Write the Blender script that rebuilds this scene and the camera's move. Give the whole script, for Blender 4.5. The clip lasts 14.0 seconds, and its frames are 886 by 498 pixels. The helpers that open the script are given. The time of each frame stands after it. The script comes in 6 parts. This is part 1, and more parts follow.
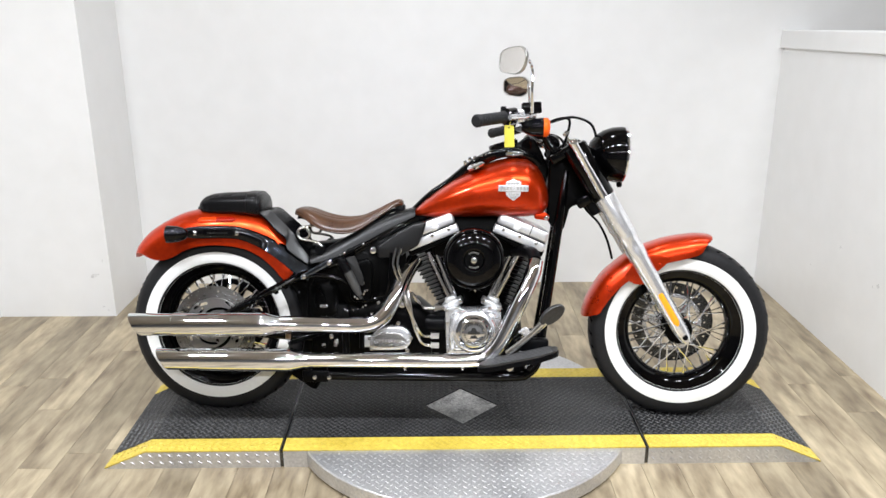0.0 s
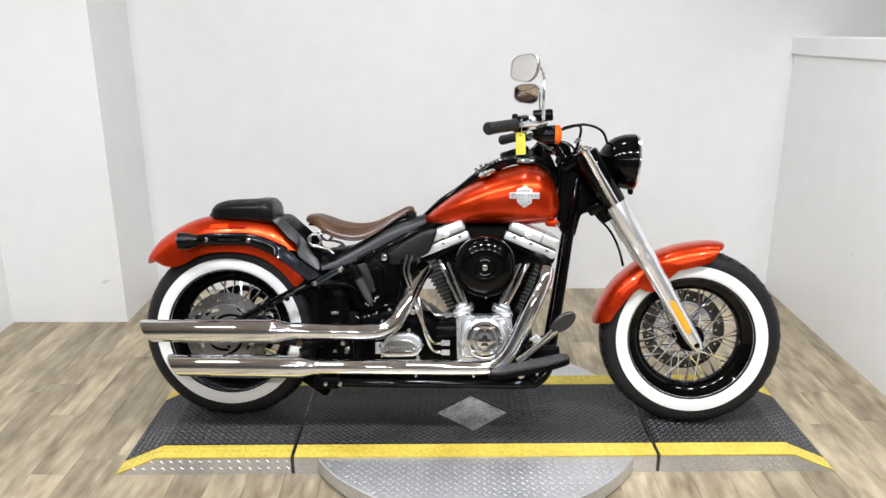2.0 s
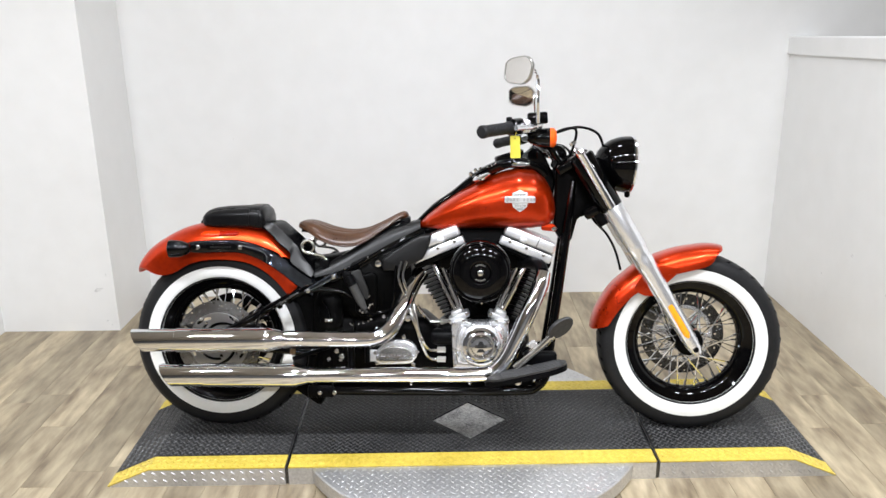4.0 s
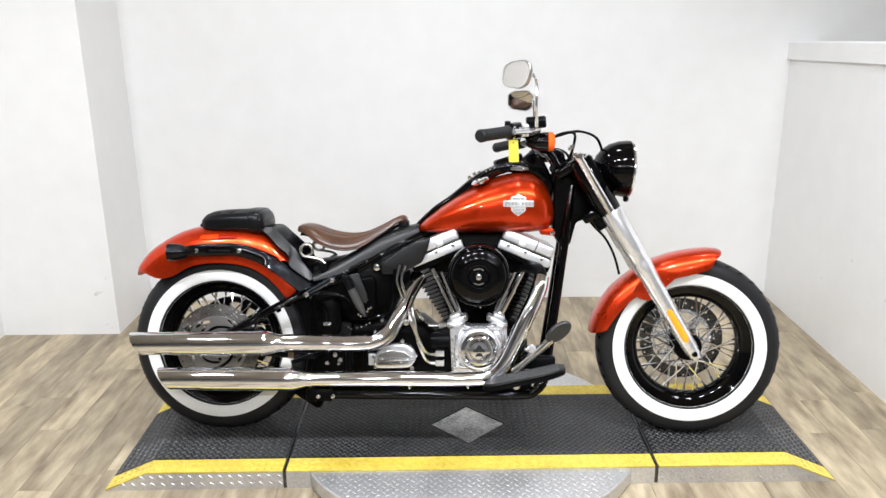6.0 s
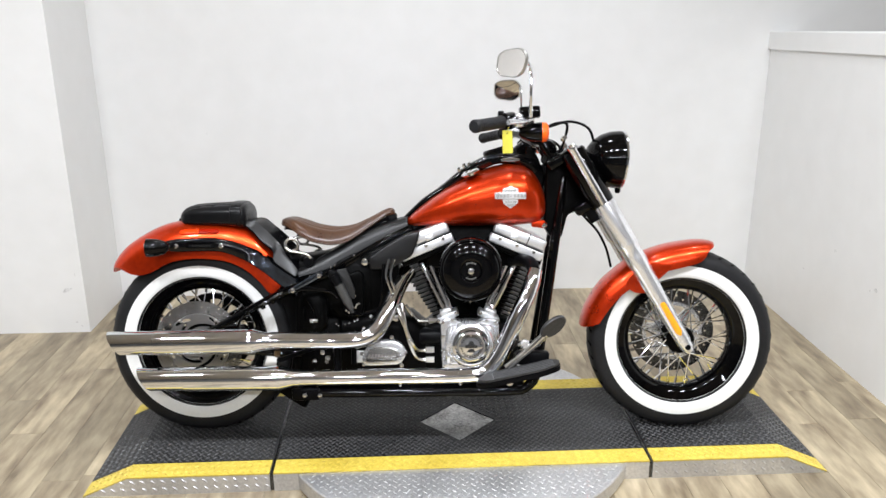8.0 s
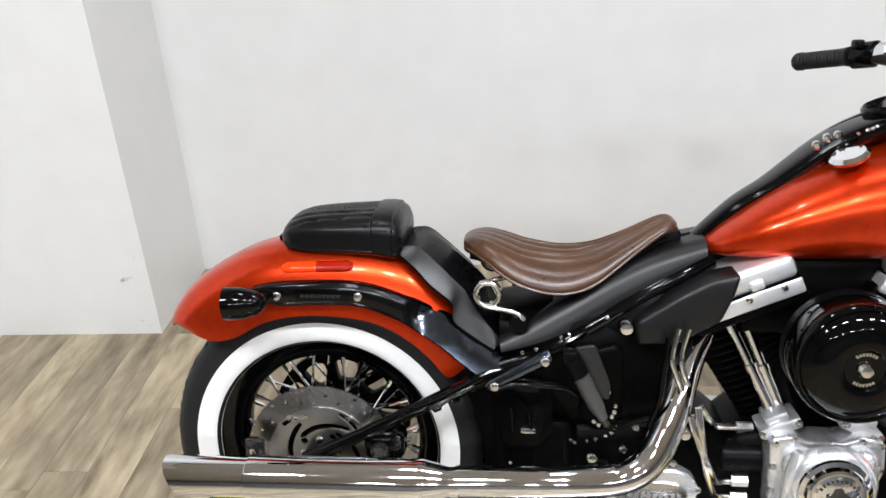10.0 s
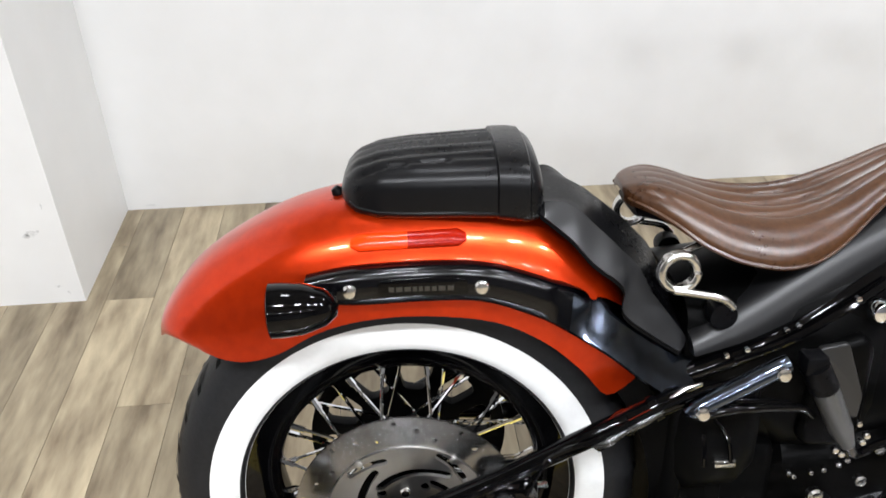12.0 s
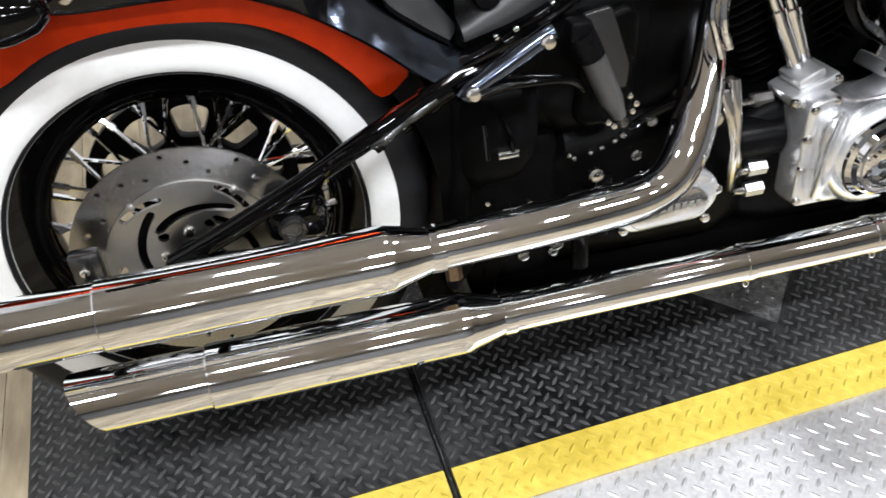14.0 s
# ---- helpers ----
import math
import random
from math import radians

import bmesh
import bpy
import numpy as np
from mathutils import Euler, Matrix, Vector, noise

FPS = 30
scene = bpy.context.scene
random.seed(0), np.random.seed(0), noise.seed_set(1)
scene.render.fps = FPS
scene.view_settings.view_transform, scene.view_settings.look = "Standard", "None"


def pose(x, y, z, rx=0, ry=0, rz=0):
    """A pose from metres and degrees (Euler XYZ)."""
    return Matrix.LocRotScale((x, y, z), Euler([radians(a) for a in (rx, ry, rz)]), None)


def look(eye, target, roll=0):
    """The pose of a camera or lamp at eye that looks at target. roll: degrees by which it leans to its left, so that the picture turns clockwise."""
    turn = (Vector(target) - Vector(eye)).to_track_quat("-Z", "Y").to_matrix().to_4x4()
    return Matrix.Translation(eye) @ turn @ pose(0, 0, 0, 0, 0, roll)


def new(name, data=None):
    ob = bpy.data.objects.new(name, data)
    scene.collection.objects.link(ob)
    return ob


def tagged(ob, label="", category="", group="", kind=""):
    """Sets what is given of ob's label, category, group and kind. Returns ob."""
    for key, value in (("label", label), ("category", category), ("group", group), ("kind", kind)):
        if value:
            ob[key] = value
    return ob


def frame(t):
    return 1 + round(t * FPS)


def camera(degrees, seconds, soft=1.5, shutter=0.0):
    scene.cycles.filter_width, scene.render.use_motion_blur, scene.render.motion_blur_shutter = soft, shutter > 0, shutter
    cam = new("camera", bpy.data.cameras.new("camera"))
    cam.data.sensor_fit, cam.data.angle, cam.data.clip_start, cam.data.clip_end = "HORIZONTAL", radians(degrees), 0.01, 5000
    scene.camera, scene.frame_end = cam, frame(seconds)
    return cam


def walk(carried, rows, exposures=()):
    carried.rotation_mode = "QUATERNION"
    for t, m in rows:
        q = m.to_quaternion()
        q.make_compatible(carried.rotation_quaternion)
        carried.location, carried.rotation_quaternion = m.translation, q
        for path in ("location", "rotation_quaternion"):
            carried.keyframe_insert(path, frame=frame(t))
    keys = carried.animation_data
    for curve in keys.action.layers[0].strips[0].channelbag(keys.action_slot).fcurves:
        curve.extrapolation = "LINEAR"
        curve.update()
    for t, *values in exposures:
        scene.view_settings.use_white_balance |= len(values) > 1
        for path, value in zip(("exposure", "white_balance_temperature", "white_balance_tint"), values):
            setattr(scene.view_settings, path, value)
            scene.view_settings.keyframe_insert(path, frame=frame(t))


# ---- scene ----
import collections

cam = camera(58.0, 14.0, shutter=0.12)
PATH = [
    (0, (-0.034, -2.632, 1.5), (-0.018, -0.727, 0.891), -0.1),
    (0.5, (-0.034, -2.643, 1.499), (-0.025, -0.733, 0.907), -0.1),
    (1, (-0.046, -2.644, 1.502), (-0.038, -0.731, 0.918), -0.1),
    (1.5, (-0.045, -2.64, 1.504), (-0.043, -0.73, 0.912), 0.0),
    (2, (-0.044, -2.631, 1.507), (-0.048, -0.722, 0.91), -0.2),
    (2.5, (-0.033, -2.618, 1.506), (-0.039, -0.703, 0.929), -0.2),
    (3, (-0.035, -2.596, 1.506), (-0.035, -0.683, 0.921), -0.6),
    (5.5, (-0.032, -2.592, 1.498), (-0.029, -0.681, 0.907), -0.7),
    (6, (-0.024, -2.595, 1.499), (-0.026, -0.68, 0.922), -0.6),
    (6.5, (-0.034, -2.596, 1.495), (-0.039, -0.684, 0.909), -0.2),
    (7, (-0.04, -2.602, 1.498), (-0.049, -0.69, 0.91), -0.2),
    (7.5, (-0.043, -2.601, 1.496), (-0.032, -0.686, 0.921), -0.5),
    (8, (-0.109, -2.524, 1.49), (-0.021, -0.618, 0.889), -0.2),
    (8.5, (-0.247, -2.318, 1.452), (-0.305, -0.445, 0.755), -0.4),
    (8.7, (-0.283, -2.179, 1.447), (-0.461, -0.305, 0.77), -2.7),
    (10.8, (-0.713, -0.849, 1.344), (-0.706, 0.88, 0.338), -2.3),
    (11, (-0.786, -0.808, 1.309), (-0.665, 0.962, 0.386), -2.3),
    (11.5, (-0.82, -0.712, 1.304), (-0.661, 1.041, 0.353), -1.3),
    (12, (-0.819, -0.713, 1.246), (-0.68, 0.945, 0.136), -0.7),
    (12.5, (-0.817, -0.738, 1.172), (-0.664, 0.779, -0.121), 0.7),
    (13, (-0.812, -0.762, 1.105), (-0.62, 0.618, -0.33), 1.7),
    (13.5, (-0.804, -0.767, 1.106), (-0.579, 0.556, -0.376), 0.6),
    (14, (-0.735, -0.785, 1.097), (-0.303, 0.549, -0.329), 0.3),
]
EXPOSURES = ((0.0, -0.10), (1.0, -0.18), (3.0, -0.20), (5.5, -0.04), (7.5, -0.08), (8.7, -0.24), (10.8, -0.14), (12.2, 0.0), (13.0, -0.08), (14.0, -0.14))
# two rows of small lamps across the room, and three weak fill lamps added over the back wall
LAMPS = ([(-1.75 + 0.7 * k, -1.4, 0.25, 0.12, 30) for k in range(6)] + [(-1.75 + 0.7 * k, -4.2, 0.25, 0.12, 30) for k in range(6)]
         # fill only: no fixture is known here
         + [(-0.9, 0.3, 0.2, 0.2, 9), (0.2, 0.3, 0.2, 0.2, 9), (1.2, 0.3, 0.2, 0.2, 8)])
walk(cam, [(t, look(e, g, r)) for t, e, g, r in PATH], EXPOSURES)

# ---- light ----
world = bpy.data.worlds.new("world")
world.use_nodes = True
scene.world = world
world.node_tree.nodes["Background"].inputs[0].default_value = (0.9, 0.95, 1.0, 1)
world.node_tree.nodes["Background"].inputs[1].default_value = 0.05


def ceiling_or_fill_lamp(x, y, w, d, watts):
    data = bpy.data.lights.new("ceiling_or_fill_lamp", "AREA")
    data.shape, data.size, data.size_y = "RECTANGLE", w, d
    data.energy, data.color = watts, (0.905, 0.935, 1.0)
    ob = new("ceiling_or_fill_lamp", data)
    ob.matrix_world = pose(x, y, 2.76, 0, 0, 0)
    return ob


for lx, ly, lw, ld, watts in LAMPS:
    ceiling_or_fill_lamp(lx, ly, lw, ld, watts)


# ---- materials ----
def material(name, base, rough=0.5, metal=0.0, spread=0.12, scale=6.0, fine=80.0, bump=0.0, bump_scale=60.0,
             coat=0.0, second=None, mix=0.5, rand=0.0, rough_spread=0.08, stretch=(1, 1, 1), spec=0.5, transmission=0.0):
    m = bpy.data.materials.new(name)
    m.use_nodes = True
    nt = m.node_tree
    n, ln = nt.nodes, nt.links
    b = n["Principled BSDF"]
    co = n.new("ShaderNodeTexCoord")
    mp = n.new("ShaderNodeMapping")
    mp.inputs["Scale"].default_value = stretch
    ln.new(co.outputs["Object"], mp.inputs[0])
    big = n.new("ShaderNodeTexNoise")
    big.inputs["Scale"].default_value, big.inputs["Detail"].default_value = scale, 5
    small = n.new("ShaderNodeTexNoise")
    small.inputs["Scale"].default_value, small.inputs["Detail"].default_value = fine, 4
    ln.new(mp.outputs[0], big.inputs[0])
    ln.new(mp.outputs[0], small.inputs[0])
    add = n.new("ShaderNodeMath")
    add.operation = "MULTIPLY_ADD"
    add.inputs[1].default_value = 0.5
    ln.new(small.outputs[0], add.inputs[0])
    half = n.new("ShaderNodeMath")
    half.operation = "MULTIPLY"
    half.inputs[1].default_value = 0.5
    ln.new(big.outputs[0], half.inputs[0])
    ln.new(half.outputs[0], add.inputs[2])
    ramp = n.new("ShaderNodeValToRGB")
    lo = [max(0, c * (1 - spread)) for c in base]
    hi = [min(1, c * (1 + spread)) for c in (second or base)]
    ramp.color_ramp.elements[0].position, ramp.color_ramp.elements[1].position = 0.5 - mix * 0.36, 0.5 + mix * 0.36
    ramp.color_ramp.elements[0].color, ramp.color_ramp.elements[1].color = (*lo, 1), (*hi, 1)
    ln.new(add.outputs[0], ramp.inputs[0])
    out = ramp.outputs[0]
    if rand:
        info = n.new("ShaderNodeObjectInfo")
        hsv = n.new("ShaderNodeHueSaturation")
        mr = n.new("ShaderNodeMapRange")
        mr.inputs[3].default_value, mr.inputs[4].default_value = 1 - rand, 1 + rand
        ln.new(info.outputs["Random"], mr.inputs[0])
        ln.new(mr.outputs[0], hsv.inputs["Value"])
        ln.new(out, hsv.inputs["Color"])
        out = hsv.outputs[0]
    ln.new(out, b.inputs["Base Color"])
    mr2 = n.new("ShaderNodeMapRange")
    mr2.inputs[1].default_value, mr2.inputs[2].default_value = 0.3, 0.7
    mr2.inputs[3].default_value, mr2.inputs[4].default_value = max(0.01, rough - rough_spread), rough + rough_spread
    ln.new(add.outputs[0], mr2.inputs[0])
    ln.new(mr2.outputs[0], b.inputs["Roughness"])
    b.inputs["Metallic"].default_value = metal
    b.inputs["Specular IOR Level"].default_value = spec
    b.inputs["Coat Weight"].default_value = coat
    b.inputs["Coat Roughness"].default_value = 0.03
    b.inputs["Transmission Weight"].default_value = transmission
    if bump:
        tx = n.new("ShaderNodeTexNoise")
        tx.inputs["Scale"].default_value, tx.inputs["Detail"].default_value = bump_scale, 6
        ln.new(mp.outputs[0], tx.inputs[0])
        bp = n.new("ShaderNodeBump")
        bp.inputs["Strength"].default_value, bp.inputs["Distance"].default_value = bump, 0.004
        ln.new(tx.outputs[0], bp.inputs["Height"])
        ln.new(bp.outputs[0], b.inputs["Normal"])
    return m


def plank_material():
    m = material("vinyl_wood", (0.150, 0.108, 0.064), 0.38, 0, 0.12, 2.2, 7.0, 0.08, 30, second=(0.47, 0.395, 0.265), mix=0.50, rand=0.22,
                 stretch=(4.6, 1.0, 1))
    n, ln = m.node_tree.nodes, m.node_tree.links
    # shift the grain from plank to plank
    info = next(k for k in n if k.type == "OBJECT_INFO")
    mp = next(k for k in n if k.type == "MAPPING")
    mul = n.new("ShaderNodeVectorMath")
    mul.operation = "MULTIPLY"
    mul.inputs[1].default_value = (37, 53, 11)
    ln.new(info.outputs["Random"], mul.inputs[0])
    ln.new(mul.outputs[0], mp.inputs["Location"])
    return m



def disc_material():
    """Steel turned on a lathe: the sheen runs round the centre."""
    m = material("turned_steel", (0.34, 0.333, 0.322), 0.24, 1.0, 0.06, 12, 90, rough_spread=0.03)
    n, ln = m.node_tree.nodes, m.node_tree.links
    tan = n.new("ShaderNodeTangent")
    tan.direction_type, tan.axis = "RADIAL", "Y"
    b = n["Principled BSDF"]
    b.inputs["Anisotropic"].default_value = 0.85
    b.inputs["Anisotropic Rotation"].default_value = 0.25
    ln.new(tan.outputs[0], b.inputs["Tangent"])
    return m


MAT = dict(
    paint=material("orange_metallic_paint", (0.56, 0.030, 0.0012), 0.28, 0.78, 0.08, 3, 60, coat=0.35, second=(0.64, 0.040, 0.0015), rough_spread=0.01),
    chrome=material("chrome", (0.89, 0.91, 0.95), 0.04, 1.0, 0.03, 4, 60, rough_spread=0.015),
    dull_chrome=material("satin_chrome", (0.72, 0.71, 0.69), 0.18, 1.0, 0.04, 6, 60, rough_spread=0.03),
    alloy=material("polished_alloy", (0.90, 0.91, 0.93), 0.25, 0.80, 0.03, 6, 40, rough_spread=0.03),
    cast=material("cast_alloy", (0.82, 0.83, 0.84), 0.36, 0.74, 0.05, 10, 90, rough_spread=0.04),
    steel=material("brushed_steel", (0.58, 0.57, 0.55), 0.30, 1.0, 0.05, 12, 90, rough_spread=0.03),
    gloss=material("gloss_black", (0.0012, 0.0012, 0.0014), 0.045, 0, 0.3, 6, 90, spec=0.24, rough_spread=0.03),
    satin=material("satin_black", (0.003, 0.003, 0.0035), 0.32, 0, 0.3, 9, 160, 0.05, 260, spec=0.08),
    matte=material("matte_black_plastic", (0.005, 0.005, 0.0054), 0.36, 0, 0.25, 8, 300, 0.02, 420, spec=0.40),
    dark=material("engine_black", (0.0015, 0.0015, 0.0015), 0.36, 0.0, 0.3, 12, 180, spec=0.05),
    rubber=material("tyre_rubber", (0.015, 0.015, 0.016), 0.46, 0, 0.25, 8, 140, 0.08, 180, spec=0.20),
    white=material("whitewall_rubber", (0.82, 0.82, 0.80), 0.5, 0, 0.02, 7, 120, 0.03, 160, second=(0.86, 0.86, 0.84)),
    leather=material("brown_leather", (0.038, 0.0140, 0.0050), 0.31, 0, 0.15, 9, 150, 0.05, 300, second=(0.080, 0.0330, 0.0125), mix=0.5, rough_spread=0.06, spec=0.6),
    hide=material("black_leather", (0.004, 0.004, 0.0045), 0.30, 0, 0.2, 8, 160, spec=0.22),
    amber=material("amber_lens", (1.0, 0.40, 0.02), 0.12, 0, 0.1, 60, 200, 0.1, 260, coat=0.2),
    amber2=material("orange_lens", (0.95, 0.12, 0.008), 0.12, 0, 0.1, 20, 200, spec=0.3),
    red=material("red_lens", (0.60, 0.016, 0.006), 0.12, 0, 0.1, 20, 200, spec=0.3),
    mat=material("black_mat_rubber", (0.006, 0.006, 0.007), 0.40, 0, 0.3, 3.2, 60, 0.2, 160, second=(0.032, 0.032, 0.032), mix=0.35, spec=0.25, rough_spread=0.14),
    mat_worn=material("worn_mat_rubber", (0.036, 0.036, 0.037), 0.36, 0, 0.3, 5, 90, 0.1, 160, second=(0.085, 0.085, 0.085)),
    yellow=material("yellow_mat_rubber", (0.60, 0.44, 0.055), 0.46, 0, 0.1, 7, 60, 0.12, 160, second=(0.72, 0.57, 0.10)),
    plate=material("tread_plate_alloy", (0.56, 0.56, 0.57), 0.38, 0.75, 0.12, 6, 120, 0.06, 200, second=(0.70, 0.70, 0.70)),
    dirty_plate=material("grimy_tread_plate", (0.20, 0.198, 0.195), 0.36, 0.8, 0.15, 14, 120, 0.08, 200, second=(0.52, 0.52, 0.515), mix=0.4),
    wall=material("white_wall_paint", (0.80, 0.80, 0.785), 0.42, 0, 0.012, 1.1, 9, 0.02, 90, second=(0.83, 0.83, 0.82)),
    ceiling=material("ceiling_paint", (0.43, 0.40, 0.36), 0.8, 0, 0.06, 2, 30),
    far_wall=material("far_room_wall", (0.14, 0.14, 0.138), 0.7, 0, 0.08, 0.7, 3, second=(0.21, 0.208, 0.203)),
    badge=material("silver_badge", (0.74, 0.74, 0.74), 0.3, 0.45, 0.06, 30, 200),
    tag=material("yellow_tag_card", (0.62, 0.56, 0.05), 0.5, 0, 0.08, 9, 90),
    # one reflector lens in two reds: lit and unlit look put into colour
    lens_lit=material("lit_red_lens", (0.95, 0.050, 0.004), 0.15, 0, 0.12, 60, 200, spec=0.15),
    lens_unlit=material("unlit_red_lens", (0.32, 0.010, 0.002), 0.15, 0, 0.12, 60, 200, spec=0.15),
    mirror=material("mirror_glass", (0.82, 0.80, 0.78), 0.02, 1.0, 0.01, 4, 50, rough_spread=0.01),
    glass=material("headlight_glass", (0.9, 0.9, 0.9), 0.05, 0, 0.02, 9, 60, transmission=0.8),
    carrier=material("carrier_steel", (0.42, 0.415, 0.40), 0.30, 1.0, 0.06, 12, 90, rough_spread=0.03),
    cover=material("satin_cover_plastic", (0.012, 0.012, 0.0126), 0.36, 0, 0.2, 8, 60, 0.0, 420, spec=0.55),
    strut=material("strut_gloss_black", (0.0015, 0.0015, 0.0020), 0.12, 0, 0.3, 6, 90, spec=0.34, rough_spread=0.03),
    # blue base stands in for a bright reflection on gloss black
    blue_sheen=material("painted_blue_sheen", (0.105, 0.125, 0.165), 0.13, 1.0, 0.25, 9, 60, rough_spread=0.06),
    dark_steel=material("dark_steel", (0.10, 0.10, 0.10), 0.24, 0.9, 0.1, 12, 90),
    worn_rubber=material("grey_worn_rubber", (0.016, 0.016, 0.017), 0.36, 0, 0.2, 8, 140, 0.1, 180, second=(0.034, 0.034, 0.034)),
    grey_plastic=material("grey_plastic", (0.05, 0.0495, 0.048), 0.32, 0, 0.15, 9, 120),
    bronze=material("tarnished_bronze", (0.20, 0.13, 0.07), 0.35, 0.9, 0.2, 20, 120),
    plate_grey=material("dark_grey_plastic", (0.013, 0.013, 0.013), 0.34, 0, 0.15, 9, 120),
    joint=material("dark_floor_base", (0.05, 0.04, 0.03), 0.8, 0, 0.2),
    scuff=material("grey_scuff", (0.60, 0.60, 0.59), 0.5, 0, 0.12, 40, 200, second=(0.76, 0.76, 0.75), mix=0.4),
    wood=plank_material(),
    disc=disc_material(),
)


# ---- shape helpers ----
def part(name, bm, mat, parent=None, label="", smooth=40, m=None):
    me = bpy.data.meshes.new(name)
    bm.normal_update()
    bmesh.ops.recalc_face_normals(bm, faces=bm.faces[:])
    bm.to_mesh(me)
    bm.free()
    return part_of(name, me, mat, parent, label, smooth, m)


def part_of(name, me, mat, parent=None, label="", smooth=40, m=None):
    """Links a mesh as one object under its parent."""
    if not me.materials:
        me.materials.append(MAT[mat])
        me.polygons.foreach_set("use_smooth", [True] * len(me.polygons))
        me.set_sharp_from_angle(angle=radians(smooth))
    ob = new(name, me)
    if parent is not None:
        # three levels at most: thing, part, sub-part
        while parent.parent is not None and parent.parent.parent is not None:
            m = parent.matrix_basis @ (m or Matrix())
            parent = parent.parent
        ob.parent = parent
    if m is not None:
        ob.matrix_basis = m
    return tagged(ob, label) if label else ob


def spline(pts, n=6):
    """Catmull-Rom through the points."""
    v = [Vector(p) for p in pts]
    out = []
    for i in range(len(v) - 1):
        a, b, c, d = v[max(i - 1, 0)], v[i], v[i + 1], v[min(i + 2, len(v) - 1)]
        for k in range(n):
            t = k / n
            out.append(0.5 * ((2 * b) + (c - a) * t + (2 * a - 5 * b + 4 * c - d) * t * t + (3 * b - a - 3 * c + d) * t ** 3))
    return out + [v[-1]]


def loft(rings, closed=True, cap=True, bm=None):
    bm = bm or bmesh.new()
    vs = [[bm.verts.new(p) for p in r] for r in rings]
    k = len(rings[0])
    for a, b in zip(vs, vs[1:]):
        for i in range(k if closed else k - 1):
            j = (i + 1) % k
            bm.faces.new((a[i], a[j], b[j], b[i]))
    if cap and closed:
        bm.faces.new(vs[0])
        bm.faces.new(vs[-1][::-1])
    return bm


def tube(pts, r, segs=12, n=6, bm=None, smooth=True):
    """A round bar along the points; r is one radius or one a point."""
    path = spline(pts, n) if smooth and len(pts) > 2 else [Vector(p) for p in pts]
    if isinstance(r, (list, tuple)):
        rr = [q.x for q in spline([(x, 0, 0) for x in r], n)] if smooth and len(pts) > 2 else list(r)
    else:
        rr = [r] * len(path)
    rings = []
    up = None
    for i, p in enumerate(path):
        d = (path[min(i + 1, len(path) - 1)] - path[max(i - 1, 0)]).normalized()
        if up is None:
            up = d.orthogonal().normalized()
        up = (up - d * up.dot(d)).normalized()
        side = d.cross(up)
        rings.append([p + (up * math.cos(a) + side * math.sin(a)) * rr[i] for a in (2 * math.pi * q / segs for q in range(segs))])
    return loft(rings, bm=bm)


def lathe(profile, at=(0, 0, 0), axis=(0, 1, 0), segs=32, bm=None, closed=False):
    """Turns (radius, along) pairs round an axis."""
    bm = bm or bmesh.new()
    d = Vector(axis).normalized()
    u = d.orthogonal().normalized()
    if abs(d.y) > 0.99:
        u = Vector((1, 0, 0))
    w = d.cross(u)
    o = Vector(at)
    rings = []
    for r, a in profile:
        if r < 1e-6:
            rings.append([bm.verts.new(o + d * a)])
        else:
            rings.append([bm.verts.new(o + d * a + (u * math.cos(t) + w * math.sin(t)) * r) for t in (2 * math.pi * q / segs for q in range(segs))])
    pairs = list(zip(rings, rings[1:])) + ([(rings[-1], rings[0])] if closed else [])
    for a, b in pairs:
        for i in range(segs):
            j = (i + 1) % segs
            f = [a[i % len(a)], a[j % len(a)], b[j % len(b)], b[i % len(b)]]
            f = list(dict.fromkeys(f))
            if len(f) > 2:
                bm.faces.new(f)
    return bm


def plate(name, loops, y0, y1, bevel=0.0):
    """A flat plate in the x-z plane from y0 to y1, the first loop its outline, the others holes."""
    cu = bpy.data.curves.new(name, "CURVE")
    cu.dimensions, cu.fill_mode = "2D", "BOTH"
    cu.extrude, cu.bevel_depth, cu.bevel_resolution = max(1e-4, abs(y1 - y0) / 2 - bevel), bevel, 2
    cu.offset = -bevel
    for loop in loops:
        s = cu.splines.new("POLY")
        s.points.add(len(loop) - 1)
        for p, q in zip(s.points, loop):
            p.co = (q[0], q[1], 0, 1)
        s.use_cyclic_u = True
    ob = bpy.data.objects.new(name, cu)
    scene.collection.objects.link(ob)
    bpy.context.view_layer.update()
    me = bpy.data.meshes.new_from_object(ob)
    bpy.data.objects.remove(ob)
    me.name = name
    me.materials.clear()
    me.transform(Matrix(((1, 0, 0, 0), (0, 0, 1, (y0 + y1) / 2), (0, 1, 0, 0), (0, 0, 0, 1))))
    bm = bmesh.new()
    bm.from_mesh(me)
    bmesh.ops.remove_doubles(bm, verts=bm.verts[:], dist=1e-5)
    bmesh.ops.recalc_face_normals(bm, faces=bm.faces[:])
    bm.to_mesh(me)
    bm.free()
    return me


def circle(x, z, r, n=24, rz=None):
    return [(x + r * math.cos(2 * math.pi * k / n), z + (rz or r) * math.sin(2 * math.pi * k / n)) for k in range(n)]


def rounded(loop, r=0.01, n=4):
    """Rounds the corners of a flat loop."""
    out = []
    for i, p in enumerate(loop):
        a, p, b = Vector(loop[i - 1]), Vector(p), Vector(loop[(i + 1) % len(loop)])
        da, db = (a - p), (b - p)
        q = min(r, da.length * 0.45, db.length * 0.45)
        s, e = p + da.normalized() * q, p + db.normalized() * q
        for k in range(n + 1):
            t = k / n
            out.append(tuple(s * (1 - t) ** 2 + p * 2 * t * (1 - t) + e * t * t))
    return out


